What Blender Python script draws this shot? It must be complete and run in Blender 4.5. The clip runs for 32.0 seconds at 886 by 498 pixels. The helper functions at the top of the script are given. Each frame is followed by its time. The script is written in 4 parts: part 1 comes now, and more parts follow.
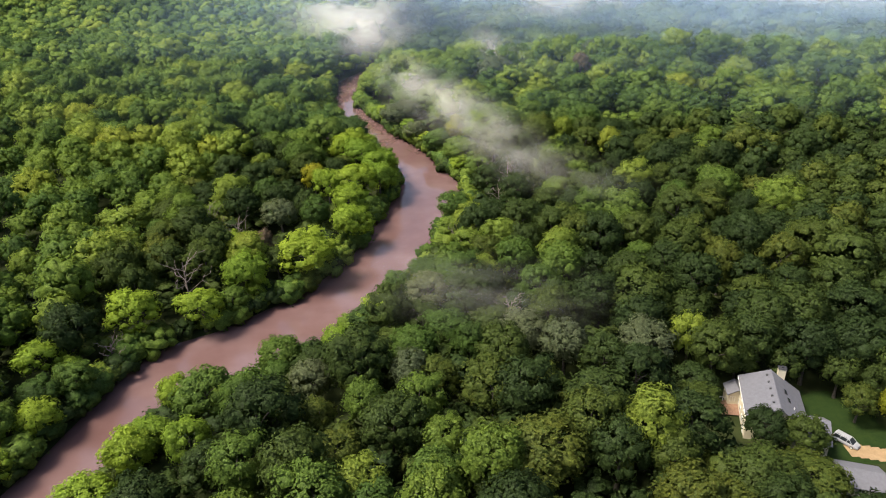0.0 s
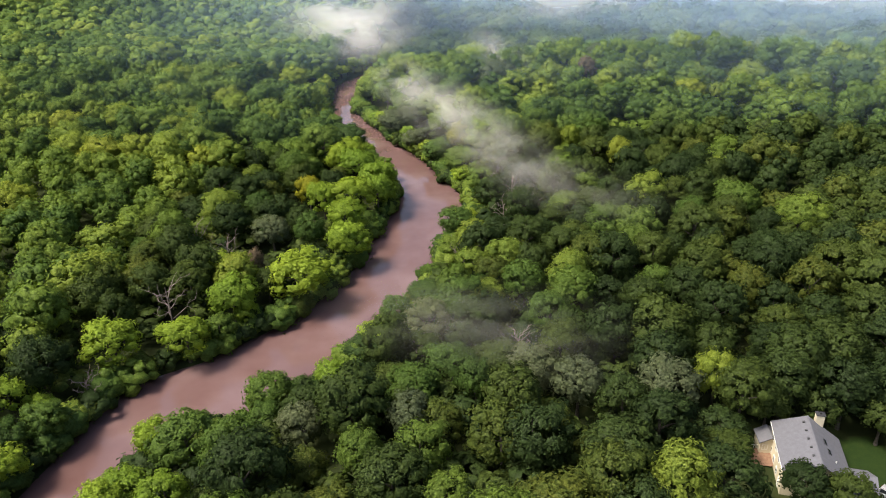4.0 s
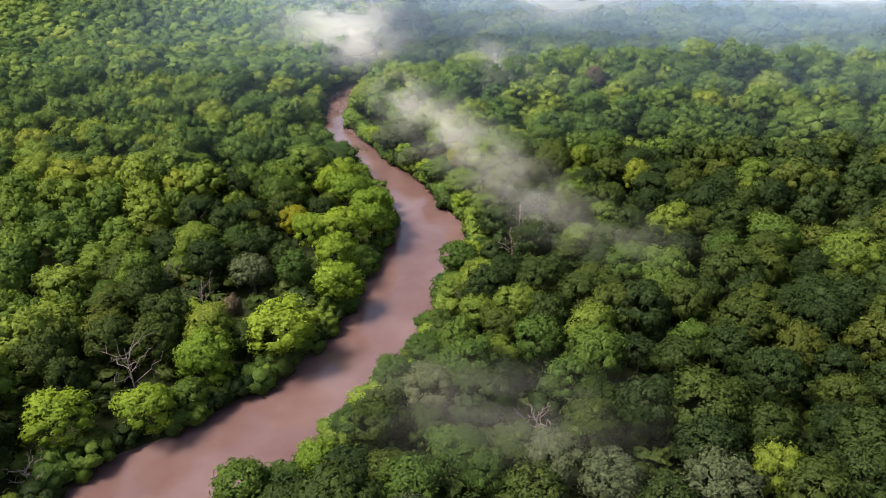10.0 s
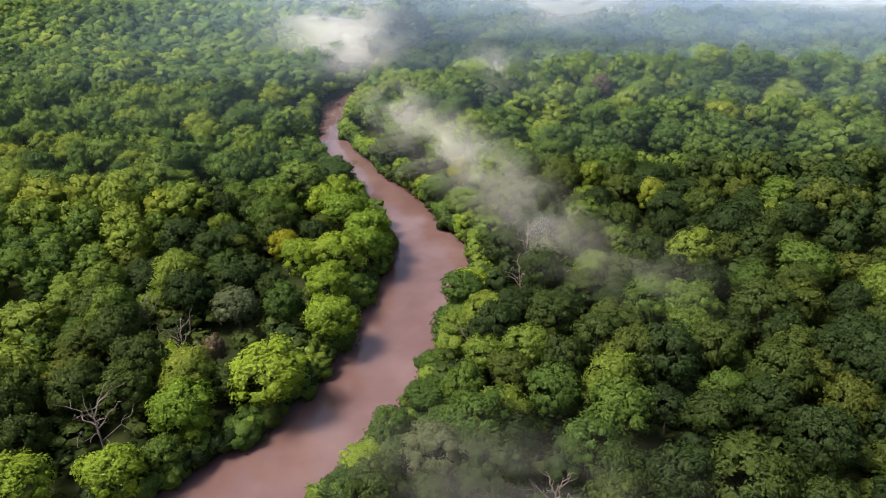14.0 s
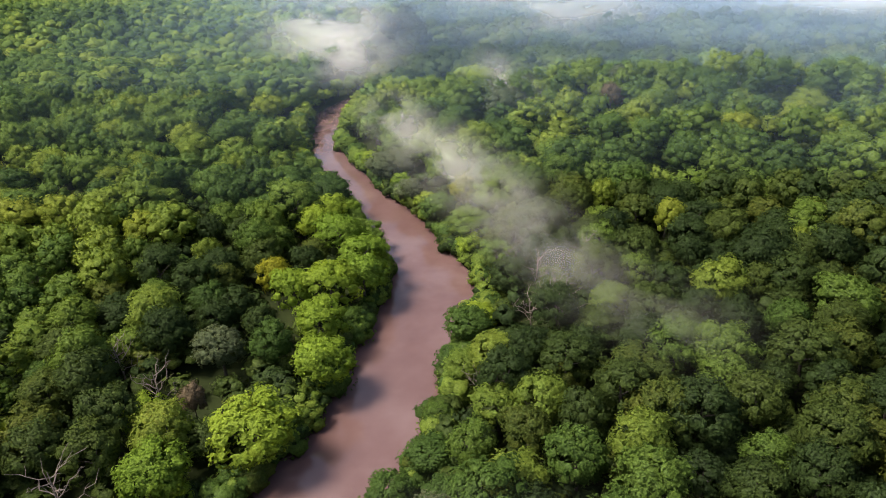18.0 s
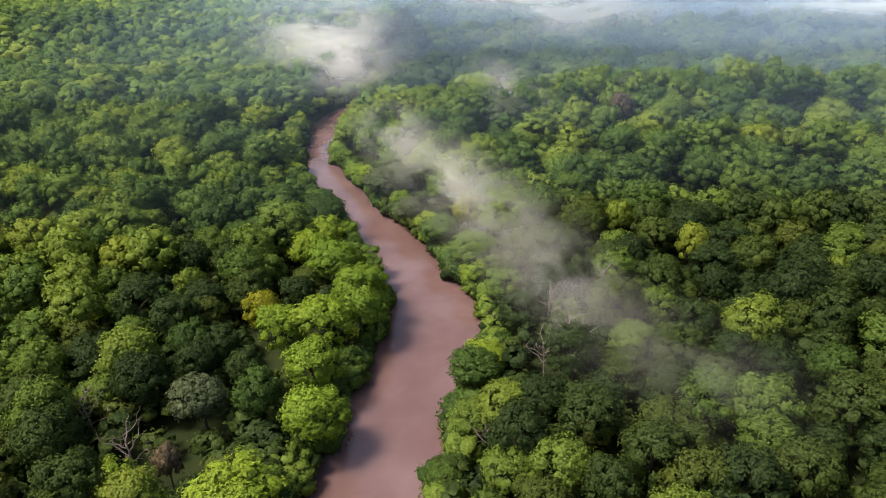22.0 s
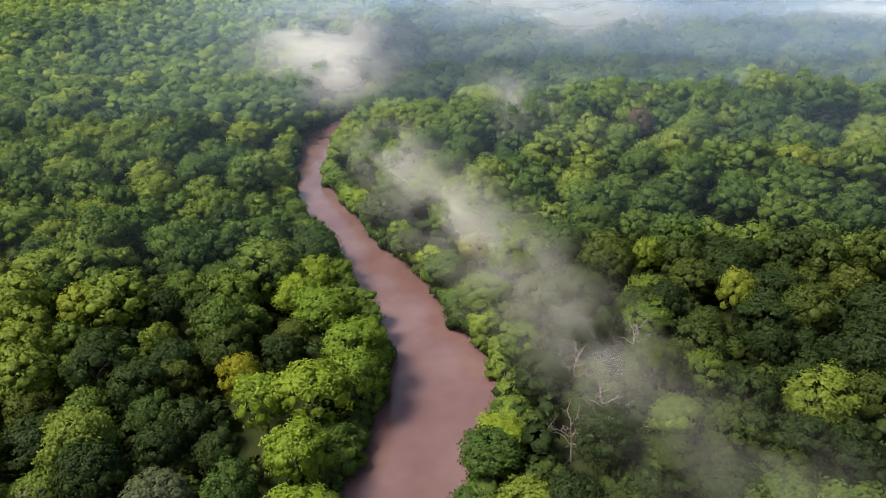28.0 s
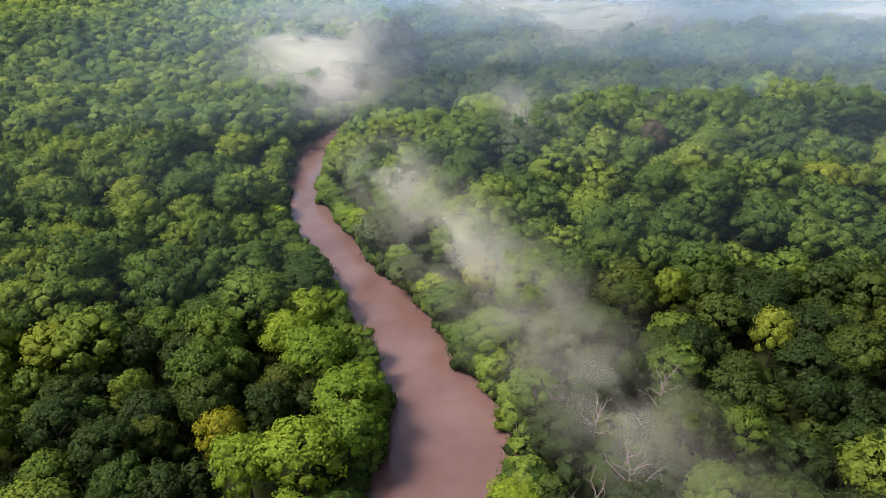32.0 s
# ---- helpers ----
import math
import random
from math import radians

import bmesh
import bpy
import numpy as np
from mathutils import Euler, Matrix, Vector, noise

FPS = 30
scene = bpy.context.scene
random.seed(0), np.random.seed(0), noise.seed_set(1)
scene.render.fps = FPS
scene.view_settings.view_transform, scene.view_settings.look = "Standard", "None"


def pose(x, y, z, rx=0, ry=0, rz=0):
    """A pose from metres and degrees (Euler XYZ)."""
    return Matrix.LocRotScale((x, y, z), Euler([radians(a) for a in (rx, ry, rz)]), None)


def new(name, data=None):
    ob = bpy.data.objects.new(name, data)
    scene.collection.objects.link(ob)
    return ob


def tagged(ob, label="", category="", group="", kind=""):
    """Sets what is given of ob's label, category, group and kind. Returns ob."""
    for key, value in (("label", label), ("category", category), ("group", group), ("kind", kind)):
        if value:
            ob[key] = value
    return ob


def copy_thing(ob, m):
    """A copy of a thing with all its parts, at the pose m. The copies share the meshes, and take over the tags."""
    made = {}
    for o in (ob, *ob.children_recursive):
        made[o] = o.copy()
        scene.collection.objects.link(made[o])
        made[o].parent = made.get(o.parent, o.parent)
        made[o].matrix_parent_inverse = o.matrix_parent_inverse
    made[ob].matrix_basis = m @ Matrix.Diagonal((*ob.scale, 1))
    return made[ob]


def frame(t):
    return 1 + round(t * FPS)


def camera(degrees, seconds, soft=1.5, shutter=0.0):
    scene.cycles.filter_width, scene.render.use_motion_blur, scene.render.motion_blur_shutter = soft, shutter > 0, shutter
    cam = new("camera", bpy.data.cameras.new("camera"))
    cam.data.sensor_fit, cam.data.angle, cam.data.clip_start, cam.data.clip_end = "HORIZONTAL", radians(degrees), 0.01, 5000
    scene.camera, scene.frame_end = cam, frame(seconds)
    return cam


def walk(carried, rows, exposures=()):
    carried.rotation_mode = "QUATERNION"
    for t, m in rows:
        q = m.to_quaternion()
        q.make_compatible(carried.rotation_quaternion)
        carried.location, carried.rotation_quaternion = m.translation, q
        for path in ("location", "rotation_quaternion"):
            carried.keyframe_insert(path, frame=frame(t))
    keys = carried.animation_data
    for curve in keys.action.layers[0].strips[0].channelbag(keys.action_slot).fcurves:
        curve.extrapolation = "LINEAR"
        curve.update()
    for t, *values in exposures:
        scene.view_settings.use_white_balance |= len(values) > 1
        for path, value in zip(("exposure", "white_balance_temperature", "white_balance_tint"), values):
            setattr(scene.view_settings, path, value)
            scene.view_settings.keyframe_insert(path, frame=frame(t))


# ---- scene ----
cam = camera(65.5, 32.0, soft=1.05)
METRES, EYE, TILT, LEAN, TURN = 115.0, 106.0, -26.3, 1.75, 0.0
AHEAD = 1.412  # the path's length along the view for this lens
ROWS = [
    (0.0, 0.0, 0.0, 0.0, 0.0, 0.0, -0.0),
    (0.5, -0.0008, 0.0084, 0.0053, 0.02, 0.01, 0.02),
    (1.0, -0.0015, 0.0178, 0.0114, 0.03, 0.0, 0.03),
    (1.5, -0.0021, 0.0279, 0.018, 0.04, -0.01, 0.03),
    (2.0, -0.0025, 0.0384, 0.0255, 0.04, -0.04, 0.04),
    (2.5, -0.0031, 0.0494, 0.0331, 0.03, -0.06, 0.05),
    (3.0, -0.004, 0.0606, 0.0413, 0.02, -0.08, 0.05),
    (3.5, -0.0048, 0.0721, 0.0497, -0.01, -0.1, 0.05),
    (5.5, -0.0073, 0.1199, 0.0857, -0.08, -0.17, 0.1),
    (6.0, -0.0085, 0.1324, 0.0947, -0.12, -0.19, 0.12),
    (6.5, -0.0094, 0.1453, 0.1035, -0.14, -0.18, 0.14),
    (7.0, -0.0104, 0.1579, 0.1125, -0.18, -0.17, 0.16),
    (7.5, -0.0117, 0.1707, 0.1217, -0.23, -0.18, 0.18),
    (8.0, -0.0127, 0.1836, 0.1311, -0.26, -0.18, 0.2),
    (8.5, -0.0139, 0.1966, 0.1399, -0.3, -0.16, 0.22),
    (9.0, -0.015, 0.2096, 0.1493, -0.34, -0.18, 0.24),
    (9.5, -0.0159, 0.2228, 0.1584, -0.37, -0.17, 0.27),
    (10.0, -0.0171, 0.2358, 0.1676, -0.41, -0.18, 0.3),
    (10.5, -0.0183, 0.2489, 0.1767, -0.45, -0.17, 0.33),
    (11.0, -0.0194, 0.2619, 0.1859, -0.48, -0.17, 0.35),
    (11.5, -0.0205, 0.2749, 0.1951, -0.51, -0.16, 0.38),
    (12.0, -0.0216, 0.2881, 0.2043, -0.54, -0.15, 0.41),
    (12.5, -0.0227, 0.3012, 0.2135, -0.58, -0.14, 0.45),
    (13.0, -0.0238, 0.3143, 0.2227, -0.6, -0.14, 0.47),
    (13.5, -0.025, 0.3273, 0.2317, -0.63, -0.13, 0.49),
    (14.0, -0.0261, 0.3404, 0.2407, -0.66, -0.12, 0.53),
    (14.5, -0.0272, 0.3536, 0.2496, -0.68, -0.11, 0.54),
    (16.5, -0.0319, 0.4066, 0.2854, -0.8, -0.1, 0.67),
    (17.0, -0.0331, 0.4198, 0.2946, -0.82, -0.1, 0.69),
    (17.5, -0.0342, 0.4329, 0.304, -0.85, -0.1, 0.7),
    (18.0, -0.0357, 0.4461, 0.313, -0.88, -0.1, 0.71),
    (18.5, -0.0364, 0.4593, 0.3223, -0.89, -0.1, 0.75),
    (19.0, -0.0372, 0.4725, 0.3318, -0.9, -0.11, 0.77),
    (19.5, -0.0387, 0.4856, 0.3407, -0.94, -0.1, 0.78),
    (20.0, -0.0399, 0.4988, 0.3499, -0.95, -0.09, 0.8),
    (20.5, -0.041, 0.512, 0.3593, -0.97, -0.09, 0.82),
    (21.0, -0.0422, 0.5251, 0.3686, -0.99, -0.08, 0.83),
    (21.5, -0.0434, 0.5384, 0.3778, -1.01, -0.1, 0.85),
    (22.0, -0.0444, 0.5516, 0.3871, -1.04, -0.09, 0.87),
    (22.5, -0.0456, 0.5648, 0.3964, -1.06, -0.1, 0.89),
    (23.0, -0.0466, 0.5779, 0.4057, -1.08, -0.1, 0.91),
    (23.5, -0.0478, 0.591, 0.415, -1.1, -0.11, 0.93),
    (24.0, -0.0489, 0.6042, 0.4243, -1.11, -0.1, 0.95),
    (24.5, -0.05, 0.6174, 0.4337, -1.13, -0.12, 0.98),
    (25.0, -0.0512, 0.6306, 0.4429, -1.15, -0.12, 1.0),
    (25.5, -0.0522, 0.6438, 0.4523, -1.16, -0.14, 1.02),
    (27.5, -0.0568, 0.6968, 0.4895, -1.24, -0.17, 1.14),
    (28.0, -0.0578, 0.7101, 0.4986, -1.26, -0.18, 1.16),
    (28.5, -0.0589, 0.7233, 0.5078, -1.29, -0.2, 1.18),
    (29.0, -0.0599, 0.7366, 0.5172, -1.3, -0.22, 1.2),
    (29.5, -0.0607, 0.7499, 0.5264, -1.33, -0.22, 1.22),
    (30.0, -0.0617, 0.7632, 0.5358, -1.35, -0.24, 1.24),
    (30.5, -0.0626, 0.7764, 0.5452, -1.38, -0.24, 1.26),
    (31.0, -0.0637, 0.7897, 0.5544, -1.4, -0.25, 1.28),
    (31.5, -0.0647, 0.8031, 0.564, -1.43, -0.26, 1.3),
    (32.0, -0.0656, 0.8165, 0.5733, -1.45, -0.26, 1.32),
]

walk(cam, [(t, pose(0, 0, EYE, TILT, LEAN, TURN) @ pose(METRES * x, METRES * AHEAD * y, METRES * z, 90 + pitch / AHEAD, roll, yaw / AHEAD))
           for t, x, y, z, yaw, pitch, roll in ROWS], exposures=[(0.0, 0.57), (32.0, 0.34)])

# ---- light: a hazy early morning, a high soft sun to the left of the river's course ----
SUN_ELEVATION, SUN_AZIMUTH = radians(60), radians(258)  # azimuth clockwise from +y
world = bpy.data.worlds.new("world")
scene.world = world
world.use_nodes = True
wn = world.node_tree
sky = wn.nodes.new("ShaderNodeTexSky")
sky.sky_type, sky.sun_disc = "NISHITA", False
sky.sun_elevation, sky.sun_rotation = SUN_ELEVATION, SUN_AZIMUTH
sky.air_density, sky.dust_density, sky.ozone_density = 1.0, 5.0, 1.0
wn.links.new(sky.outputs[0], wn.nodes["Background"].inputs[0])
wn.nodes["Background"].inputs[1].default_value = 0.155
sun = new("sun", bpy.data.lights.new("sun", "SUN"))
sun.data.energy, sun.data.angle, sun.data.color = 4.8, radians(15), (1.0, 0.92, 0.76)
to_sun = Vector((math.sin(SUN_AZIMUTH) * math.cos(SUN_ELEVATION), math.cos(SUN_AZIMUTH) * math.cos(SUN_ELEVATION), math.sin(SUN_ELEVATION)))
sun.matrix_world = to_sun.to_track_quat("Z", "Y").to_matrix().to_4x4()


# ---- materials ----
def material(name):
    m = bpy.data.materials.new(name)
    m.use_nodes = True
    t = m.node_tree
    t.nodes.clear()
    return m, t, t.nodes.new("ShaderNodeOutputMaterial")


def node(t, kind, **values):
    n = t.nodes.new(kind)
    for k, v in values.items():
        n.inputs[k.replace("_", " ")].default_value = v
    return n


def math_node(t, op, a, b=None, c=None, clamp=False):
    n = t.nodes.new("ShaderNodeMath")
    n.operation, n.use_clamp = op, clamp
    for i, v in enumerate((a, b, c)):
        if v is None:
            continue
        if isinstance(v, (int, float)):
            n.inputs[i].default_value = v
        else:
            t.links.new(v, n.inputs[i])
    return n.outputs[0]


def ramp(t, fac, stops):
    n = t.nodes.new("ShaderNodeValToRGB")
    e = n.color_ramp.elements
    while len(e) < len(stops):
        e.new(0.5)
    for el, (p, c) in zip(e, stops):
        el.position, el.color = p, (*c, 1)
    t.links.new(fac, n.inputs[0])
    return n.outputs[0]


def noise_node(t, scale, detail=4.0, rough=0.55, vector=None):
    n = node(t, "ShaderNodeTexNoise", Scale=scale, Detail=detail, Roughness=rough)
    if vector is not None:
        t.links.new(vector, n.inputs["Vector"])
    return n.outputs["Fac"]


def mix(t, fac, a, b, mode="MIX"):
    n = t.nodes.new("ShaderNodeMix")
    n.data_type, n.blend_type = "RGBA", mode
    for sock, v in ((n.inputs[0], fac), (n.inputs[6], a), (n.inputs[7], b)):
        if isinstance(v, (int, float)):
            sock.default_value = v
        elif isinstance(v, tuple):
            sock.default_value = (*v, 1)
        else:
            t.links.new(v, sock)
    return n.outputs[2]


def foliage(name, stops, translucent=0.18):
    """Leaves: the tree's own hue (its object's random, or the 'tint' of its crown in a joined wood), then leaf by leaf."""
    m, t, out = material(name)
    own = t.nodes.new("ShaderNodeObjectInfo").outputs["Random"]
    att = t.nodes.new("ShaderNodeAttribute")
    att.attribute_name = "tint"
    hue = math_node(t, "FRACT", math_node(t, "ADD", own, att.outputs["Fac"]))
    leaf = t.nodes.new("ShaderNodeNewGeometry").outputs["Random Per Island"]
    place = t.nodes.new("ShaderNodeNewGeometry").outputs["Position"]
    patch = noise_node(t, 2.0, 5, 0.75, place)
    relief = node(t, "ShaderNodeBump", Strength=1.0, Distance=0.6)
    t.links.new(noise_node(t, 2.8, 4, 0.7, place), relief.inputs["Height"])
    stand = noise_node(t, 0.014, 2, 0.5, place)  # stands of one kind
    f = math_node(t, "ADD", math_node(t, "MULTIPLY", hue, 0.62), math_node(t, "MULTIPLY", leaf, 0.1))
    f = math_node(t, "ADD", f, math_node(t, "MULTIPLY", patch, 0.22))
    f = math_node(t, "ADD", f, math_node(t, "MULTIPLY", stand, 0.55))
    col = ramp(t, math_node(t, "SUBTRACT", f, 0.3, clamp=True), stops)
    gap = ramp(t, noise_node(t, 1.5, 6, 0.8, place), [(0.32, (0.42, 0.42, 0.42)), (0.5, (0.9, 0.9, 0.9)), (0.68, (1.3, 1.3, 1.3))])  # random tone leaf by leaf, with the shade of gaps between leaves painted in
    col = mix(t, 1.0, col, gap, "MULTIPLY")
    dif, tra, glo = node(t, "ShaderNodeBsdfDiffuse"), node(t, "ShaderNodeBsdfTranslucent"), node(t, "ShaderNodeBsdfGlossy", Roughness=0.6, Color=(0.6, 0.65, 0.6, 1))
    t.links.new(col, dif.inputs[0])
    t.links.new(relief.outputs[0], dif.inputs["Normal"])
    t.links.new(mix(t, 1.0, col, (1.2, 1.2, 0.45), "MULTIPLY"), tra.inputs[0])
    a, b = t.nodes.new("ShaderNodeMixShader"), t.nodes.new("ShaderNodeMixShader")
    a.inputs[0].default_value, b.inputs[0].default_value = translucent, 0.008
    t.links.new(dif.outputs[0], a.inputs[1])
    t.links.new(tra.outputs[0], a.inputs[2])
    t.links.new(a.outputs[0], b.inputs[1])
    t.links.new(glo.outputs[0], b.inputs[2])
    t.links.new(b.outputs[0], out.inputs[0])
    return m


def rough(name, stops, scale, roughness=0.8, bump=0.0, detail=5.0, scale2=None, metallic=0.0, world_space=True, gloss=0.5):
    m, t, out = material(name)
    p = node(t, "ShaderNodeBsdfPrincipled", Roughness=roughness, Metallic=metallic)
    p.inputs["Specular IOR Level"].default_value = gloss
    v = t.nodes.new("ShaderNodeNewGeometry").outputs["Position"] if world_space else t.nodes.new("ShaderNodeTexCoord").outputs["Object"]
    f = noise_node(t, scale, detail, 0.6, v)
    if scale2:
        f = math_node(t, "ADD", math_node(t, "MULTIPLY", f, 0.6), math_node(t, "MULTIPLY", noise_node(t, scale2, 3, 0.5, v), 0.4))
    t.links.new(ramp(t, f, stops), p.inputs["Base Color"])
    if bump:
        b = node(t, "ShaderNodeBump", Strength=bump, Distance=0.1)
        t.links.new(f, b.inputs["Height"])
        t.links.new(b.outputs[0], p.inputs["Normal"])
    t.links.new(p.outputs[0], out.inputs[0])
    return m


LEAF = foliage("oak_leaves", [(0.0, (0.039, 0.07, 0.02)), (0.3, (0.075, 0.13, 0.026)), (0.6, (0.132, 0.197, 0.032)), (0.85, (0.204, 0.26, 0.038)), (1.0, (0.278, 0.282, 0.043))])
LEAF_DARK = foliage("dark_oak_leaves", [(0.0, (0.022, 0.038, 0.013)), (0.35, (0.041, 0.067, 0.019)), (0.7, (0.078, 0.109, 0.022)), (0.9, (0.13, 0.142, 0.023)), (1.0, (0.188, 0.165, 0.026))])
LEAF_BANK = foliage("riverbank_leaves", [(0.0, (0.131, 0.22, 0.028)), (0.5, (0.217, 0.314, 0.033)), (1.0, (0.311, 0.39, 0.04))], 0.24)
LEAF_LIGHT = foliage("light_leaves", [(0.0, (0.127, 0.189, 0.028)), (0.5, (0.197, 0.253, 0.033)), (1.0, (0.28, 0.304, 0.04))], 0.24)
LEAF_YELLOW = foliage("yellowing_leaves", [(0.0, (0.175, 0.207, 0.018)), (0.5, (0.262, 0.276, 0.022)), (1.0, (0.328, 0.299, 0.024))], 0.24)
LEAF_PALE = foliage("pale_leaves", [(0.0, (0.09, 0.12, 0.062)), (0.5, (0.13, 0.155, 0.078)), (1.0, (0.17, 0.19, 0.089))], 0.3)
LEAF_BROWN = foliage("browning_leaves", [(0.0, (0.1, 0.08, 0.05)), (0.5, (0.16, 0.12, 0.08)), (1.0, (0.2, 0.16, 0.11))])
BARK = rough("bark", [(0.3, (0.03, 0.025, 0.02)), (0.7, (0.075, 0.062, 0.05))], 3.0, 0.9, 0.4)
BARK_DEAD = rough("weathered_bark", [(0.3, (0.11, 0.085, 0.072)), (0.7, (0.22, 0.18, 0.158))], 2.0, 0.9, 0.3)
FLOOR = rough("forest_floor", [(0.25, (0.012, 0.016, 0.007)), (0.5, (0.022, 0.03, 0.01)), (0.75, (0.04, 0.045, 0.016))], 0.25, 0.95, 0.6, 8, 0.02, gloss=0.08)


def water():
    m, t, out = material("muddy_water")
    pos = t.nodes.new("ShaderNodeNewGeometry").outputs["Position"]
    p = node(t, "ShaderNodeBsdfPrincipled", Roughness=0.06, IOR=1.45)
    silt = math_node(t, "ADD", math_node(t, "MULTIPLY", noise_node(t, 0.045, 3, 0.45, pos), 0.85), math_node(t, "MULTIPLY", noise_node(t, 0.3, 3, 0.5, pos), 0.15))
    t.links.new(ramp(t, silt, [(0.3, (0.096, 0.052, 0.048)), (0.5, (0.120, 0.071, 0.069)), (0.72, (0.152, 0.099, 0.099))]), p.inputs["Base Color"])
    b = node(t, "ShaderNodeBump", Strength=0.022, Distance=0.3)
    t.links.new(noise_node(t, 0.9, 4, 0.6, pos), b.inputs["Height"])
    t.links.new(b.outputs[0], p.inputs["Normal"])
    t.links.new(p.outputs[0], out.inputs[0])
    return m


WATER = water()

# ---- the plan: river, ground ----
# centre line of the river: x, y, half its width
RIVER = [(-128, -10, 16), (-114, 30, 14), (-97, 70, 10), (-85, 103, 9.8), (-77.5, 130, 11.5), (-71, 146, 14), (-57, 153, 16.2), (-44.5, 165, 16.5),
         (-36, 178, 13.8), (-26, 195, 14), (-21, 211, 13), (-17, 229, 14), (-12.5, 247, 13.5), (-8, 262, 16), (-11.5, 281, 13), (-17.5, 301, 12.2),
         (-25.5, 322, 11.4), (-36, 345, 10.4), (-48, 371, 10), (-58.5, 395, 9.5), (-64, 420, 9.5), (-66, 450, 9.5), (-66, 480, 9.5), (-57, 508, 8),
         (-42, 532, 7.5), (-35, 560, 7.5), (-37, 595, 8), (-45, 635, 10), (-70, 680, 11), (-110, 740, 12), (-180, 815, 13), (-280, 910, 14), (-420, 1030, 14)]


def smooth_line(points, steps):
    """A Catmull-Rom line through the points."""
    p = np.array([points[0], *points, points[-1]], float)
    out = []
    for i in range(1, len(p) - 2):
        for s in range(steps):
            u = s / steps
            out.append(0.5 * (2 * p[i] + (p[i + 1] - p[i - 1]) * u + (2 * p[i - 1] - 5 * p[i] + 4 * p[i + 1] - p[i + 2]) * u * u
                              + (3 * p[i] - p[i - 1] - 3 * p[i + 1] + p[i + 2]) * u ** 3))
    return np.array([*out, p[-2]])


LINE = smooth_line(RIVER, 4)


def from_water(x, y):
    """Metres from the water's edge (in the river: minus), and which side of the river the place is on (right: +1)."""
    x, y = np.atleast_1d(np.asarray(x, float)), np.atleast_1d(np.asarray(y, float))
    best, side = np.full(x.shape, 1e9), np.ones(x.shape)
    for a, b in zip(LINE[:-1], LINE[1:]):
        d = b[:2] - a[:2]
        u = np.clip(((x - a[0]) * d[0] + (y - a[1]) * d[1]) / (d @ d), 0, 1)
        gap = np.hypot(x - a[0] - u * d[0], y - a[1] - u * d[1]) - (a[2] + u * (b[2] - a[2]))
        s = np.sign(d[1] * (x - a[0]) - d[0] * (y - a[1]))
        near = gap < best
        best, side = np.where(near, gap, best), np.where(near, s, side)
    return best, side


def swell(x, y, scale, seed):
    """Soft rolling relief, about -1 to 1."""
    a = np.sin(x / scale + seed) * np.cos(y / scale * 0.83 + seed * 2.1)
    b = np.sin(x / scale * 0.57 - y / scale * 0.71 + seed * 3.7)
    return 0.5 * (a + b)


def bump(x, y, cx, cy, rx, ry):
    return np.exp(-((x - cx) / rx) ** 2 - ((y - cy) / ry) ** 2)


def height(x, y):
    x, y = np.atleast_1d(np.asarray(x, float)), np.atleast_1d(np.asarray(y, float))
    d, side = from_water(x, y)
    bank = np.where(d < 0, np.maximum(-2.0, d * 0.6), 1.6 * (1 - np.exp(-np.maximum(d, 0) / 2.0)))
    inland = np.maximum(d - 6, 0)
    rise = np.where(side > 0, 6.0 * (1 - np.exp(-inland / 45)), 4.0 * (1 - np.exp(-inland / 90)))
    hills = (1.5 * swell(x, y, 38, 1.3) + 4 * swell(x, y, 120, 0.4)) * np.clip(inland / 80, 0, 1)
    hills = hills + np.clip(inland / 30, 0, 1) * (11 * bump(x, y, 115, 430, 105, 58) - 9 * bump(x, y, 200, 520, 120, 60) + 3 * bump(x, y, 250, 640, 160, 60) + 8 * bump(x, y, -230, 440, 110, 90) + 12 * bump(x, y, -330, 760, 180, 90))
    yard = np.exp(-((x - 72) / 26) ** 2 - ((y - 112) / 22) ** 2)
    return (bank + rise + hills) * (1 - yard) + yard * 8.0


def mesh_from(name, verts, faces, mat, smooth=False, tint=None, normals=None):
    """A mesh from arrays; faces: an (n, k) array of vertex numbers."""
    faces = np.asarray(faces, np.int32)
    me = bpy.data.meshes.new(name)
    n, k = faces.shape
    me.vertices.add(len(verts))
    me.vertices.foreach_set("co", np.asarray(verts, np.float32).ravel())
    me.loops.add(n * k)
    me.loops.foreach_set("vertex_index", faces.ravel())
    me.polygons.add(n)
    me.polygons.foreach_set("loop_start", np.arange(0, n * k, k, dtype=np.int32))
    if smooth:
        me.polygons.foreach_set("use_smooth", np.ones(n, bool))
    if tint is not None:
        me.attributes.new("tint", "FLOAT", "POINT").data.foreach_set("value", np.asarray(tint, np.float32))
    me.update(calc_edges=True)
    me.materials.append(mat)
    if normals is not None:  # leaves take the light of the bough that they cover
        me.polygons.foreach_set("use_smooth", np.ones(n, bool))
        me.normals_split_custom_set_from_vertices(np.asarray(normals, np.float32))
    return me


def grid_faces(nx, ny):
    i = np.arange((nx - 1) * (ny - 1))
    a = i // (nx - 1) * nx + i % (nx - 1)
    return np.stack([a, a + 1, a + nx + 1, a + nx], 1)


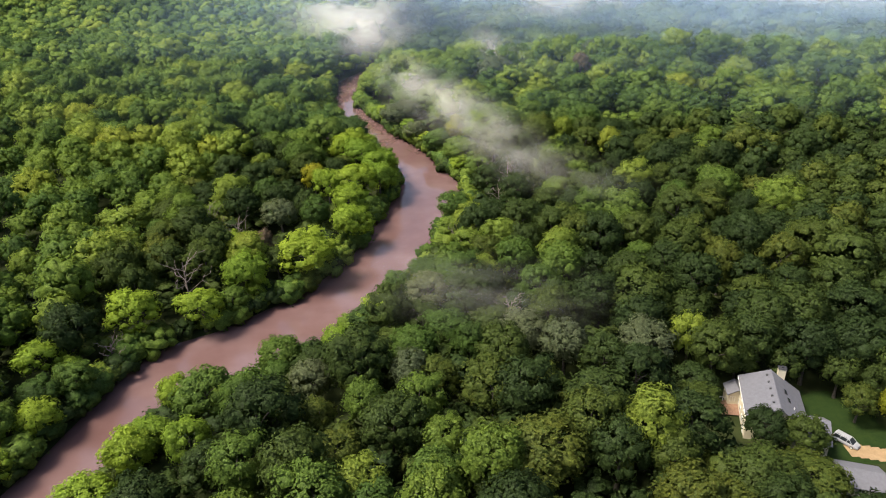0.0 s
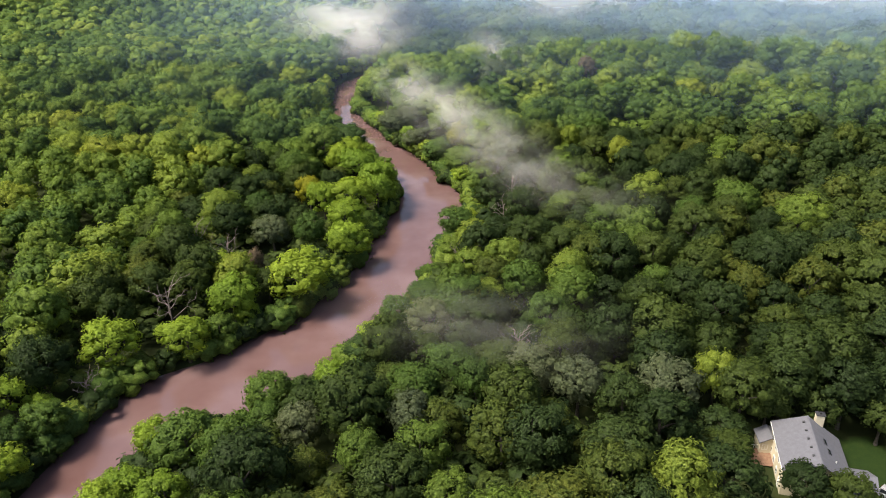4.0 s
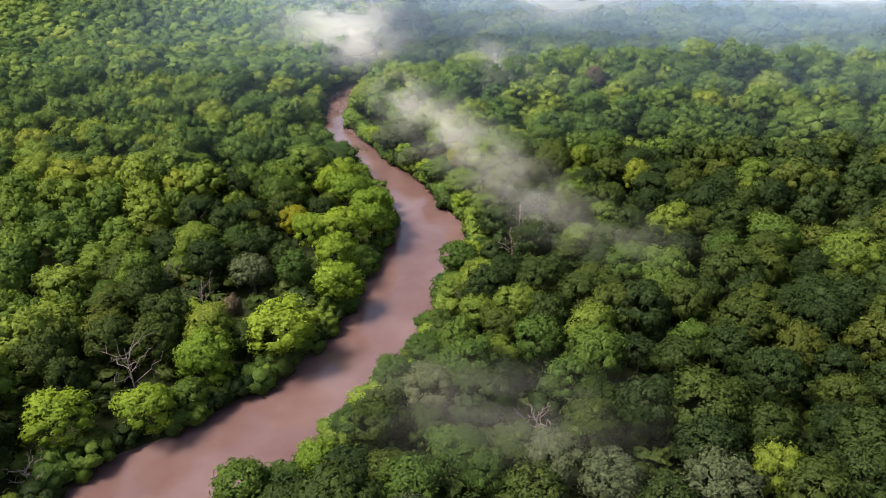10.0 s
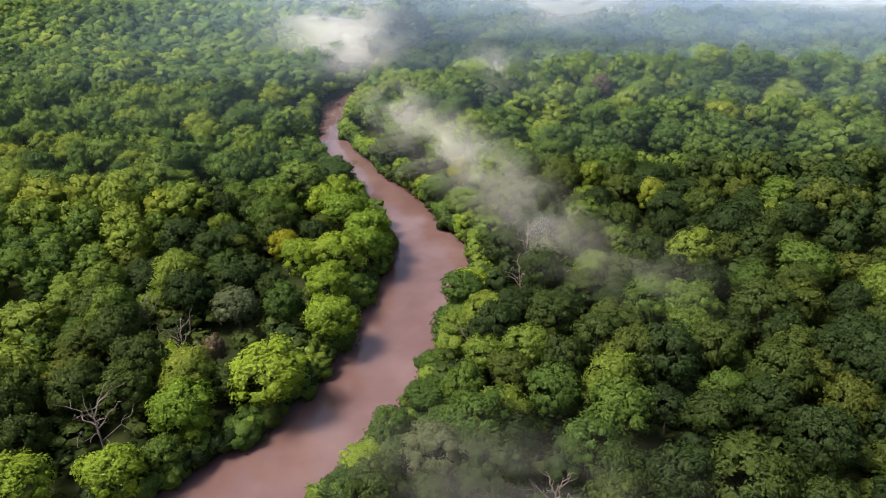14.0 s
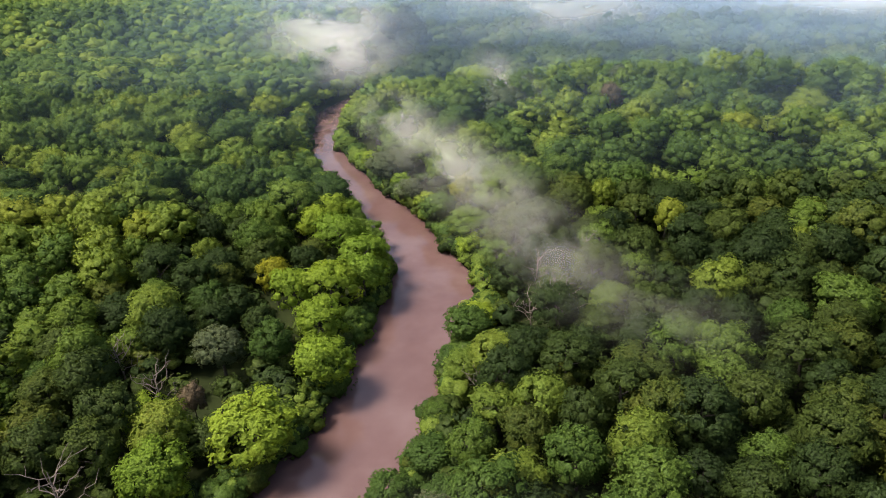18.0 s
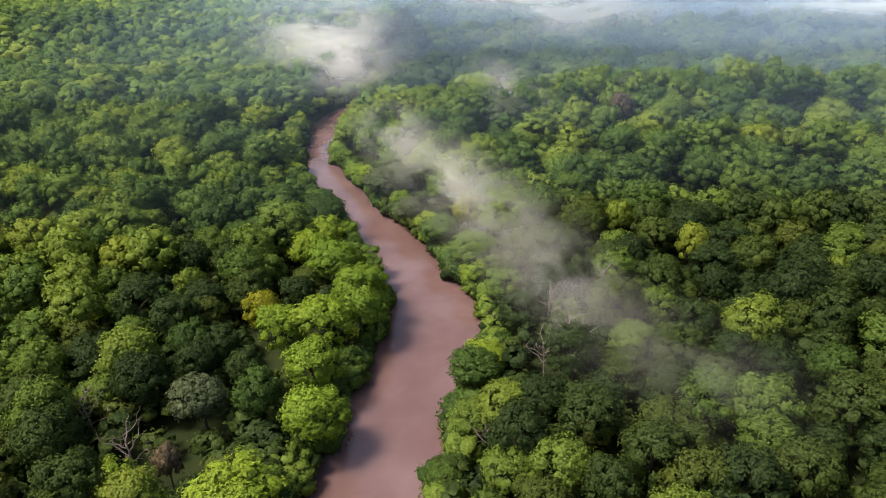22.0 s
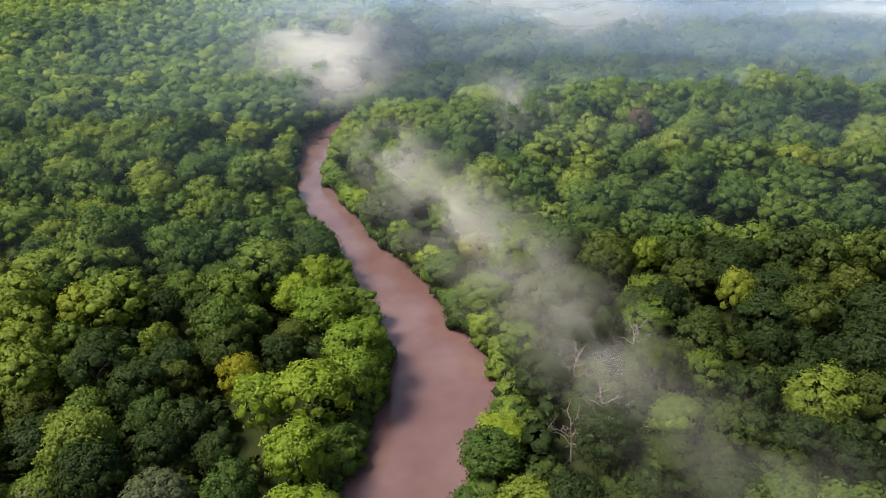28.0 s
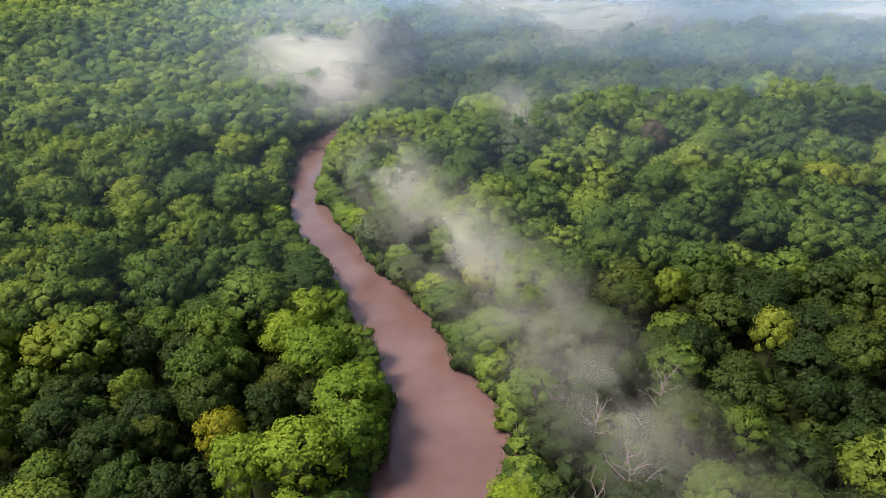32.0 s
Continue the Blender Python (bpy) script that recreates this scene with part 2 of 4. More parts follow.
gx = np.concatenate([[-4500, -2500, -1500, -1000], np.arange(-700, -140, 12.0), np.arange(-140, 40, 2.0), np.arange(40, 160, 5.0), np.arange(160, 700, 14.0), [1000, 1500, 2500, 4500]])
gy = np.concatenate([[-3000, -1200, -500, -200, -80], np.arange(-20, 60, 8.0), np.arange(60, 640, 2.5), np.arange(640, 1300, 12.0), [1600, 2200, 3200, 4900]])
GX, GY = np.meshgrid(gx, gy)
ground = new("ground", mesh_from("ground", np.stack([GX.ravel(), GY.ravel(), height(GX.ravel(), GY.ravel())], 1), grid_faces(len(gx), len(gy)), FLOOR, True))
tagged(ground, "dark leaf-littered forest floor rolling gently away from the river", "ground", kind="structure")

away = np.gradient(LINE[:, :2], axis=0)
away = np.stack([away[:, 1], -away[:, 0]], 1) / np.linalg.norm(away, axis=1)[:, None]
lanes = np.linspace(-1, 1, 9)
wv = [(*(p[:2] + w * s * (p[2] + 2.0)), 0.0) for p, w in zip(LINE, away) for s in lanes]
river = new("river", mesh_from("river", wv, grid_faces(9, len(LINE)), WATER, True))
tagged(river, "wide winding river of reddish-brown muddy water", "river", kind="structure")


# ---- trees ----
def leaf_cards(rng, at, out, size):
    """Folded diamond leaf sprays at the places, facing roughly along out."""
    n = len(at)
    normal = 0.75 * out + np.array([0, 0, 0.45]) + rng.normal(0, 0.3, (n, 3))
    normal /= np.linalg.norm(normal, axis=1)[:, None]
    t = np.cross(normal, rng.normal(0, 1, (n, 3)))
    t /= np.linalg.norm(t, axis=1)[:, None]
    b = np.cross(normal, t)
    s = (size * rng.uniform(0.7, 1.35, n))[:, None]
    v = np.stack([at - t * s, at - b * s * 0.5 + normal * s * 0.18, at + t * s, at + b * s * 0.5 + normal * s * 0.18], 1)
    f = np.arange(n * 4).reshape(n, 4)
    return v.reshape(-1, 3), np.concatenate([f[:, [0, 1, 2]], f[:, [0, 2, 3]]])


def ico():
    g = (1 + 5 ** 0.5) / 2
    v = np.array([(-1, g, 0), (1, g, 0), (-1, -g, 0), (1, -g, 0), (0, -1, g), (0, 1, g), (0, -1, -g), (0, 1, -g), (g, 0, -1), (g, 0, 1), (-g, 0, -1), (-g, 0, 1)], float)
    f = np.array([(0, 11, 5), (0, 5, 1), (0, 1, 7), (0, 7, 10), (0, 10, 11), (1, 5, 9), (5, 11, 4), (11, 10, 2), (10, 7, 6), (7, 1, 8), (3, 9, 4), (3, 4, 2), (3, 2, 6), (3, 6, 8), (3, 8, 9), (4, 9, 5), (2, 4, 11), (6, 2, 10), (8, 6, 7), (9, 8, 1)])
    return v / np.linalg.norm(v[0]), f


ICO_V, ICO_F = ico()


def crown_shape(seed, lobes, leaves, size, shape=(6.0, 6.0, 5.2), full=0.84):
    """A crown about its own centre: billowing boughs packed over an uneven dome, each with a coat of leaf sprays."""
    rng = np.random.default_rng(seed)
    r = np.array(shape)
    k = np.arange(int(lobes * 1.34))
    z = 1 - 2 * (k + 0.5) / len(k)
    a = k * 2.39996 + rng.uniform(0, 6.28)
    d = np.stack([np.sqrt(1 - z * z) * np.cos(a), np.sqrt(1 - z * z) * np.sin(a), z], 1) + rng.normal(0, 0.45 / lobes ** 0.5, (len(k), 3))
    d = d[np.argsort(-d[:, 2])][:lobes]
    d /= np.linalg.norm(d, axis=1)[:, None]
    lop = 1 + (d @ rng.normal(0, 0.11, 3))[:, None]
    c = d * r * rng.uniform(0.58, 0.86, (len(d), 1)) * lop
    rad = rng.uniform(0.72, 1.2, len(d)) * r[0] * 1.62 / lobes ** 0.5
    flat = np.array([1.0, 1.0, 0.86])
    V, F, N, n = [], [], [], 0
    bv, bf = ICO_V, ICO_F
    for k in range(len(d)):  # the leafy mass of each bough, without its hidden inner side
        f = bf[bv[bf].mean(1) @ d[k] > -0.3]
        used_v, f = np.unique(f, return_inverse=True)
        b = bv[used_v]
        V.append(c[k] + b * flat * rad[k] * full * rng.uniform(0.74, 1.1, (len(b), 1)))
        m = b * 0.7 + d[k] * 0.5 + rng.normal(0, 0.14, b.shape)
        N.append(m / np.linalg.norm(m, axis=1)[:, None])
        F.append(f.reshape(-1, 3) + n)
        n += len(b)
    share = rad ** 2 * (1.2 + d[:, 2])
    on = rng.choice(len(d), leaves, p=share / share.sum())
    g = rng.normal(0, 1, (leaves, 3)) + d[on] * 0.9 + np.array([0, 0, 0.35])
    g /= np.linalg.norm(g, axis=1)[:, None]
    at = c[on] + g * flat * (rad[on] * rng.uniform(0.86, 1.3, leaves))[:, None]
    v, f = leaf_cards(rng, at, g, size)
    nor = 0.65 * g + 0.5 * d[on] + rng.normal(0, 0.2, g.shape)
    V.append(v), F.append(f + n)
    N.append(np.repeat(nor / np.linalg.norm(nor, axis=1)[:, None], 4, axis=0))
    return np.concatenate(V), np.concatenate(F), np.concatenate(N)


def crown_mesh(name, shape, mat):
    return mesh_from(name, shape[0], shape[1], mat, normals=shape[2])


def tube(path, radii, sides=6):
    """A tapered limb through the points."""
    path = np.asarray(path, float)
    rings, faces = [], []
    for i, p in enumerate(path):
        d = path[min(i + 1, len(path) - 1)] - path[max(i - 1, 0)]
        d = d / (np.linalg.norm(d) + 1e-9)
        u = np.cross(d, (0.31, 0.87, 0.12))
        u /= np.linalg.norm(u)
        w = np.cross(d, u)
        a = np.arange(sides) * 2 * math.pi / sides
        rings.append(p + radii[i] * (np.cos(a)[:, None] * u + np.sin(a)[:, None] * w))
    for i in range(len(path) - 1):
        for s in range(sides):
            n = (s + 1) % sides
            faces.append((i * sides + s, i * sides + n, (i + 1) * sides + n, (i + 1) * sides + s))
    return np.concatenate(rings), np.array(faces)


def part(name, mesh, parent, label="", at=None):
    ob = new(name, mesh)
    ob.parent = parent
    if at is not None:
        ob.matrix_basis = at
    return tagged(ob, label)


def trunk_mesh(seed, top):
    rng = np.random.default_rng(seed)
    k = np.linspace(0, 1, 6)
    sway = rng.normal(0, 0.35, 2)
    pts = np.stack([sway[0] * k * k + 0.15 * np.sin(k * 5), sway[1] * k * k, k * top - 0.5], 1)
    v, f = tube(pts, 0.42 * (1 - 0.62 * k) + 0.2 * np.exp(-k * 9), 8)
    return mesh_from("trunk", v, f, BARK, True)


def limb_mesh(seed, reach):
    rng = np.random.default_rng(seed)
    k = np.linspace(0, 1, 5)
    pts = np.stack([reach * k, 0.5 * np.sin(k * 4) * rng.uniform(-1, 1), reach * 0.75 * k ** 0.8], 1)
    v, f = tube(pts, 0.17 * (1 - 0.75 * k), 6)
    return mesh_from("limb", v, f, BARK, True)


LIMB_MESHES = [limb_mesh(70 + i, 3.4 + 0.5 * i) for i in range(3)]
TRUNKS = [trunk_mesh(80 + i, 10.5) for i in range(4)]


def tree_model(name, crown, seed, label, group):
    """A tree of crown radius about 6 m whose crown's middle is 9.3 m up; its base is the empty."""
    root = new(name)
    tagged(root, label, "tree", group)
    part("trunk", TRUNKS[seed % 4], root)
    for i in range(3):
        part("limb", LIMB_MESHES[i], root, at=pose(0, 0, 6.0 + 0.9 * i, 0, 0, 120 * i + 47 * seed))
    part("crown", crown, root, at=pose(0, 0, 9.3))
    return root


CROWNS = [crown_shape(100 + i, 26 + 4 * (i % 5), 1450, 0.36, (6.0, 6.0 - 0.25 * (i % 3), 5.2 + 0.3 * (i % 4)), full=0.86) for i in range(8)]
OAKS = [tree_model("broadleaf_tree", crown_mesh("crown", CROWNS[i], LEAF), i, "full-leaved green broadleaf tree of the closed forest canopy", "trees of the forest") for i in range(8)]
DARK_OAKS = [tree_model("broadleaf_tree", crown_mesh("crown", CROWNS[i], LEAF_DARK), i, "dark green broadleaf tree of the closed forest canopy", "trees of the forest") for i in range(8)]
BANKS = [tree_model("riverbank_tree", crown_mesh("crown", CROWNS[i], LEAF_BANK), i, "bright green rounded tree leaning over the muddy river's bank", "trees along the river bank") for i in (1, 4, 6, 7)]
YELLOWS = [tree_model("yellowing_tree", crown_mesh("crown", CROWNS[i], LEAF_YELLOW), i, "broadleaf tree with yellow-green turning leaves among green ones", "yellowing trees") for i in (2, 5)]
PALES = [tree_model("pale_tree", crown_mesh("crown", CROWNS[i], LEAF_PALE), i, "pale grey-green tree with dull sparse leaves", "pale trees") for i in (0, 3)]
LITE = [crown_shape(180 + i, 30, 900, 0.36, (6.0, 5.8, 5.4 + 0.25 * i), full=0.9) for i in range(3)]
BROWNS = [tree_model("browning_tree", crown_mesh("crown", LITE[1], LEAF_BROWN), 1, "reddish-brown withering tree among green crowns", "browning trees")]
LIGHTS = [tree_model("light_green_tree", crown_mesh("crown", LITE[i], LEAF_LIGHT), i, "tall broadleaf tree with light yellow-green leaves", "light green trees") for i in range(3)]
FAR_BANKS = [tree_model("riverbank_tree", crown_mesh("crown", LITE[i], m), i, "green rounded tree at the muddy river's edge", "trees along the river bank") for i, m in enumerate((LEAF_BANK, LEAF, LEAF))]
used = set()


def plant(models, x, y, r, tall, spin, rng):
    """A tree at x, y with crown radius r and full height tall."""
    m = models[int(rng.integers(len(models)))]
    s = r / 6.0
    z = float(height(x, y)[0]) - 0.1
    where = pose(x, y, z, 0, 0, spin)
    stretch = (s, s, tall / 15.3)
    if id(m) not in used:
        used.add(id(m))
        m.matrix_basis = where @ Matrix.Diagonal((*stretch, 1))
        return m
    ob = copy_thing(m, where)
    ob.scale = stretch
    return ob


# trees that stand out: x, y, crown radius, height
BANK_TREES = [(-70.5, 165.2, 6.6, 14), (-87, 160, 7.3, 15), (-45, 191.5, 9.5, 18), (-62, 181, 6.8, 16), (-69, 197, 5, 15), (-58.5, 179.5, 3.8, 9), (-103, 141, 6, 13), (-95, 140, 4, 8),
              (-34.8, 215.8, 7.5, 17), (-37, 233, 6.8, 17), (-37, 251, 8.8, 19), (-28, 257, 6.8, 17), (-30, 267, 8, 18), (-38, 285, 8.5, 18), (-27, 277, 5.2, 13), (-47, 293, 6.5, 17),
              (-47, 249, 6.5, 18), (-44, 305, 7, 16), (-64.5, 127.5, 4.4, 12), (-67, 107, 5.5, 13), (-54, 107, 5, 14), (-30, 150, 4.7, 9)]
GREEN_TREES = [(-101, 116, 6, 13), (-97, 128, 5, 11), (-104, 103, 6.5, 14), (-56, 123, 7.3, 15), (-43, 141, 5.8, 13), (1.5, 232, 6.6, 13), (0, 218, 4.9, 9), (7, 217, 6.7, 14), (-7, 202, 3.8, 7), (-49, 335, 7, 15), (-64, 333, 7.7, 18)]
FAR_GREEN_TREES = [(-46, 421, 9, 17), (-35, 407, 9, 18), (-5.8, 310, 7.5, 14), (5, 293, 8.5, 15), (12, 270, 6, 13), (-10, 364, 10, 18), (12, 434, 11, 20), (-10, 445, 11, 20)]
YELLOW_TREES = [(4, 319, 7, 17), (-54, 258, 5, 16), (88, 109, 3.6, 12)]
BROWN_TREES = [(77, 402, 6, 20), (-62, 205, 3.2, 12)]
PALE_TREES = [(-27.8, 356, 9, 15), (-21, 357, 8.5, 15), (-16.6, 333.5, 6, 11), (27, 404, 10.5, 21), (-7, 165, 6, 14), (-10, 124, 5, 15), (-32, 125, 5, 14), (25, 131, 6, 15), (16, 137, 6, 15), (42, 128, 6.5, 16), (-60, 222, 6.5, 15), (88, 434, 6, 18)]
LIGHT_WEST = [(-148, 297, 9, 20), (-164, 303, 9, 20), (-160, 347, 9, 20), (-111, 367, 10, 20), (-152, 385, 9, 20), (-122, 309, 9, 19), (-159, 246, 8, 18), (-157, 415, 10, 21), (-123, 347, 8.5, 19),
              (-129, 330, 8, 19), (-120, 386, 9, 19), (-136, 300, 8, 19), (-172, 319, 9, 20), (-182, 336, 9, 20), (-95, 440, 9, 19), (-90, 350, 7, 16), (-104, 290, 7, 17)]
LIGHT_EAST = [(53, 131, 4.8, 16), (157, 375, 10, 22), (148, 366, 8, 20), (121, 359, 8, 19), (67, 277, 5.2, 19), (51, 301, 5.2, 18)]
TALL_EAST = [(93, 387, 9, 20), (104, 267, 8, 19), (106, 208, 8, 19), (29, 167, 7, 18), (92, 222, 8, 19), (66, 233, 7, 18)]
ROW_TREES = [(194, 504, 6.5, 17), (208, 510, 7, 18), (223, 514, 6.5, 17), (237, 519, 7, 18), (251, 524, 6.5, 17), (265, 530, 7, 17)]
YARD_TREES = [(59.8, 104.0, 4.6, 10.5), (66.0, 101.0, 4.4, 11), (82.2, 112, 3.6, 9.5), (91, 128, 6, 14), (64, 131, 5.5, 9), (84, 129, 5.5, 9), (52, 121, 5, 8.5), (50.5, 115, 4.5, 8), (94, 119, 5, 8), (77, 125, 6.0, 17), (66, 128, 6.5, 17), (87, 124, 7.0, 19), (57, 126, 6.0, 16), (92, 114, 6.5, 17), (93, 104, 6.0, 16), (71, 134, 7.0, 19), (80, 136, 7.0, 19), (72.5, 124.5, 4.4, 11), (82, 120, 4.6, 12), (62, 125, 4.4, 11), (88, 117, 4.5, 12)]
rng = np.random.default_rng(5)
standing = []
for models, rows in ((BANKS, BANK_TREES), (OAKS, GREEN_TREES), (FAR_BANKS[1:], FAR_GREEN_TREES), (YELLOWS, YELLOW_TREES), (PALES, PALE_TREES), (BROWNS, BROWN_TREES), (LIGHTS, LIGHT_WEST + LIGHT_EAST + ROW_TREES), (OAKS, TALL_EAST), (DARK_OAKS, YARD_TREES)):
    for x, y, r, tall in rows:
        plant(models, x, y, r, tall, float(rng.uniform(0, 360)), rng)
        standing.append((x, y, r))
# bare trees: x, y, height, spread
DEAD = [(22, 257, 15, 6), (26, 243, 14, 6.5), (-78, 176, 17, 7.5), (-84, 220, 16, 6), (-71, 209, 14, 5.5), (-89, 148, 9, 4.5), (37, 262, 17, 5), (3, 211, 8, 4.5), (-1, 224, 5, 4.5), (15, 266, 13, 5.5), (14, 150, 13, 5), (-10, 158, 9, 4.5), (9, 264, 4, 3.0), (-2.6, 223.5, 4, 3.0), (18, 236, 12, 6), (25, 233, 13, 5.5)]
standing += [(x, y, 2.6) for x, y, tall, spread in DEAD]
# the close rows along both banks
for s in (-1, 1):
    walked = 0.0
    for a, b in zip(LINE[10:-32], LINE[11:-31]):
        walked += math.dist(a[:2], b[:2])
        if walked < 6.5:
            continue
        walked = 0.0
        r = float(rng.uniform(4.2, 6.2))
        way = np.array([b[1] - a[1], a[0] - b[0]]) / math.dist(a[:2], b[:2])
        x, y = a[:2] + way * s * (a[2] + r * 0.6 + rng.uniform(-0.8, 1.6))
        if all(math.hypot(x - p, y - q) > 0.6 * (r + o) for p, q, o in standing):
            plant(FAR_BANKS if y > 285 else BANKS if rng.uniform() < 0.2 else OAKS, float(x), float(y), r, float(rng.uniform(8.0, 12.0) if s < 0 else rng.uniform(6.5, 10.5)), float(rng.uniform(0, 360)), rng)
            standing.append((x, y, r))


def clearing(x, y):
    """Where no tree stands: the yard round the house, and its drive."""
    u = np.clip(((x - 61) * 10 + (y - 119) * -13) / 269, 0, 1)  # along the house
    yard = (np.hypot(x - 61 - 10 * u, y - 119 + 13 * u) < 9) | (((x - 79) / 9) ** 2 + ((y - 109) / 11) ** 2 < 1) | (np.hypot(x - 75, y - 93) < 12) | (np.hypot(x - 55.5, y - 112) < 8)
    drive = (np.abs(y - 101 + (x - 85) * 0.35) < 4) & (x > 80) & (x < 120)
    far = ((x + 413) / 20) ** 2 + ((y - 876) / 34) ** 2 < 1
    far = far | (((x - 158) / 32) ** 2 + ((y - 396) / 14) ** 2 < 1)
    return yard | drive | far


def scatter(step, box, seed):
    rng = np.random.default_rng(seed)
    x, y = np.meshgrid(np.arange(box[0], box[1], step), np.arange(box[2], box[3], step * 0.87))
    x = x + (np.arange(x.shape[0]) % 2)[:, None] * step / 2
    x, y = (a.ravel() + rng.uniform(-0.3, 0.3, a.size) * step for a in (x, y))
    d, side = from_water(x, y)
    ok = (d > np.where(y < 440, 7.0, 2.0)) & ~clearing(x, y) & (np.abs(x + 8) < 50 + 0.64 * np.maximum(y - 10, 0))
    for sx, sy, sr in standing:
        ok &= np.hypot(x - sx, y - sy) > sr * 0.75 + 2.5
    return x[ok], y[ok], d[ok], rng


def joined(name, x, y, r, tall, shapes, mat, rng, label):
    """A whole wood in one mesh: each crown a turned and scaled copy of a shape, with its own tint."""
    V, F, T, N, base = [], [], [], [], 0
    z = height(x, y)
    for i in range(len(x)):
        v, f, nor = shapes[i % len(shapes)]
        a = rng.uniform(0, 2 * math.pi)
        c, s = math.cos(a), math.sin(a)
        k, kz = r[i] / 6.0, tall[i] / 15.3
        V.append(np.stack([(v[:, 0] * c - v[:, 1] * s) * k + x[i], (v[:, 0] * s + v[:, 1] * c) * k + y[i], (v[:, 2] + 9.3) * kz + z[i]], 1))
        N.append(np.stack([nor[:, 0] * c - nor[:, 1] * s, nor[:, 0] * s + nor[:, 1] * c, nor[:, 2]], 1))
        F.append(f + base)
        T.append(np.full(len(v), rng.uniform()))
        base += len(v)
    ob = new(name, mesh_from(name, np.concatenate(V), np.concatenate(F), mat, False, np.concatenate(T), np.concatenate(N)))
    return tagged(ob, label, "woods", kind="stuff")


def sizes(n, rng, d, grow=1.0):
    r = rng.uniform(5.4, 8.6, n) * np.where(rng.uniform(size=n) < 0.2, 1.2, 1.0) * grow
    tall = np.clip(4.0 + 1.95 * r + rng.uniform(-3.0, 3.4, n), 11.5, 23.5) * np.clip(0.66 + d / 50, 0.66, 1.0)
    return r, tall


x, y, d, rng = scatter(11.8, (-320, 260, 62, 305), 11)
r, tall = sizes(len(x), rng, d, 0.82)
x2, y2, d2, rng = scatter(14.0, (-320, 260, 306, 470), 14)
r2, tall2 = sizes(len(x2), rng, d2, 1.02)
x, y, r, tall = np.r_[x, x2], np.r_[y, y2], np.r_[r, r2], np.r_[tall, tall2]
tall = np.where((x > 46) & (x < 88) & (y < 113), np.minimum(tall, 11.5), tall)
tall = np.where((x > 62) & (x < 100) & (y < 96), np.minimum(tall, 8.5), tall)
order = np.argsort(np.hypot(0.9 * x, np.maximum(0, y - 240)))[:260]
mine = np.zeros(len(x), bool)
mine[order] = True
for i in np.flatnonzero(mine):
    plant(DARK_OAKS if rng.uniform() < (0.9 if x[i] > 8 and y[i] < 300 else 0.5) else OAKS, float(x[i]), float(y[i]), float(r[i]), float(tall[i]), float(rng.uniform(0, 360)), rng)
CLOSE = [crown_shape(180 + i, 26, 440, 0.5, (6.0, 5.8, 5.4 + 0.25 * i), full=0.86) for i in range(5)]
MID = [crown_shape(200 + i, 28, 560, 0.4, (6.0, 5.8, 5.3 + 0.25 * i), full=0.86) for i in range(5)]
AFAR = [crown_shape(300 + i, 20, 130, 0.65, (6.4, 6.2, 5.3 + 0.3 * i), full=0.9) for i in range(5)]
FAR = [crown_shape(300 + i, 13, 40, 0.7, (6.4, 6.2, 5.4 + 0.3 * i)) for i in range(4)]
FARTHEST = [crown_shape(320 + i, 9, 20, 0.9, (6.4, 6.2, 5.4 + 0.3 * i)) for i in range(4)]
side = from_water(x, y)[1]
for name, pick in (("woods_west", ~mine & (side < 0)), ("woods_east", ~mine & (side > 0))):
    for shapes, band in ((CLOSE, y < 300), (MID, (y >= 300) & (y < 450)), (AFAR, y >= 450)):
        k = pick & band
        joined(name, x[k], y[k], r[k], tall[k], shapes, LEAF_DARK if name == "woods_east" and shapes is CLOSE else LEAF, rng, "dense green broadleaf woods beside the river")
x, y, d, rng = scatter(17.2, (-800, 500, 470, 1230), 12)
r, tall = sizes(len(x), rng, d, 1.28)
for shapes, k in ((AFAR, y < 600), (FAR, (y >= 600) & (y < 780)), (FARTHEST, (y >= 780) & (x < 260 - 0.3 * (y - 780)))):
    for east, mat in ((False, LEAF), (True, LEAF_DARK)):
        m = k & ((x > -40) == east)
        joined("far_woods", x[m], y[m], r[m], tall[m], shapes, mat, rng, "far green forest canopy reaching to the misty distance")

# the same wood goes on behind the start
x, y, d, rng = scatter(13.0, (-60, 46, -60, 62), 15)
r, tall = sizes(len(x), rng, d)
joined("woods_south", x, y, r, tall, FAR, LEAF, rng, "dense green broadleaf woods beside the river")

# saplings and brush under the trees
UNDER = [crown_shape(350 + i, 7, 44, 1.1, (6.4, 6.0, 5.0)) for i in range(3)]
SCRUB = [crown_shape(360 + i, 5, 12, 1.6, (6.4, 6.0, 4.6)) for i in range(3)]
for shapes, step, area in ((UNDER, 8.4, (-125, 115, 70, 325)), (SCRUB, 9.0, (-220, 190, 325, 440))):
    x, y, d, rng = scatter(step, area, 13)
    keep = d > 1.5
    x, y = x[keep], y[keep]
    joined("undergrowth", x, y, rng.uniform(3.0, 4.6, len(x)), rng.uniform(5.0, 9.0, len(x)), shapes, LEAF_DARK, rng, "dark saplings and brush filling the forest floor")

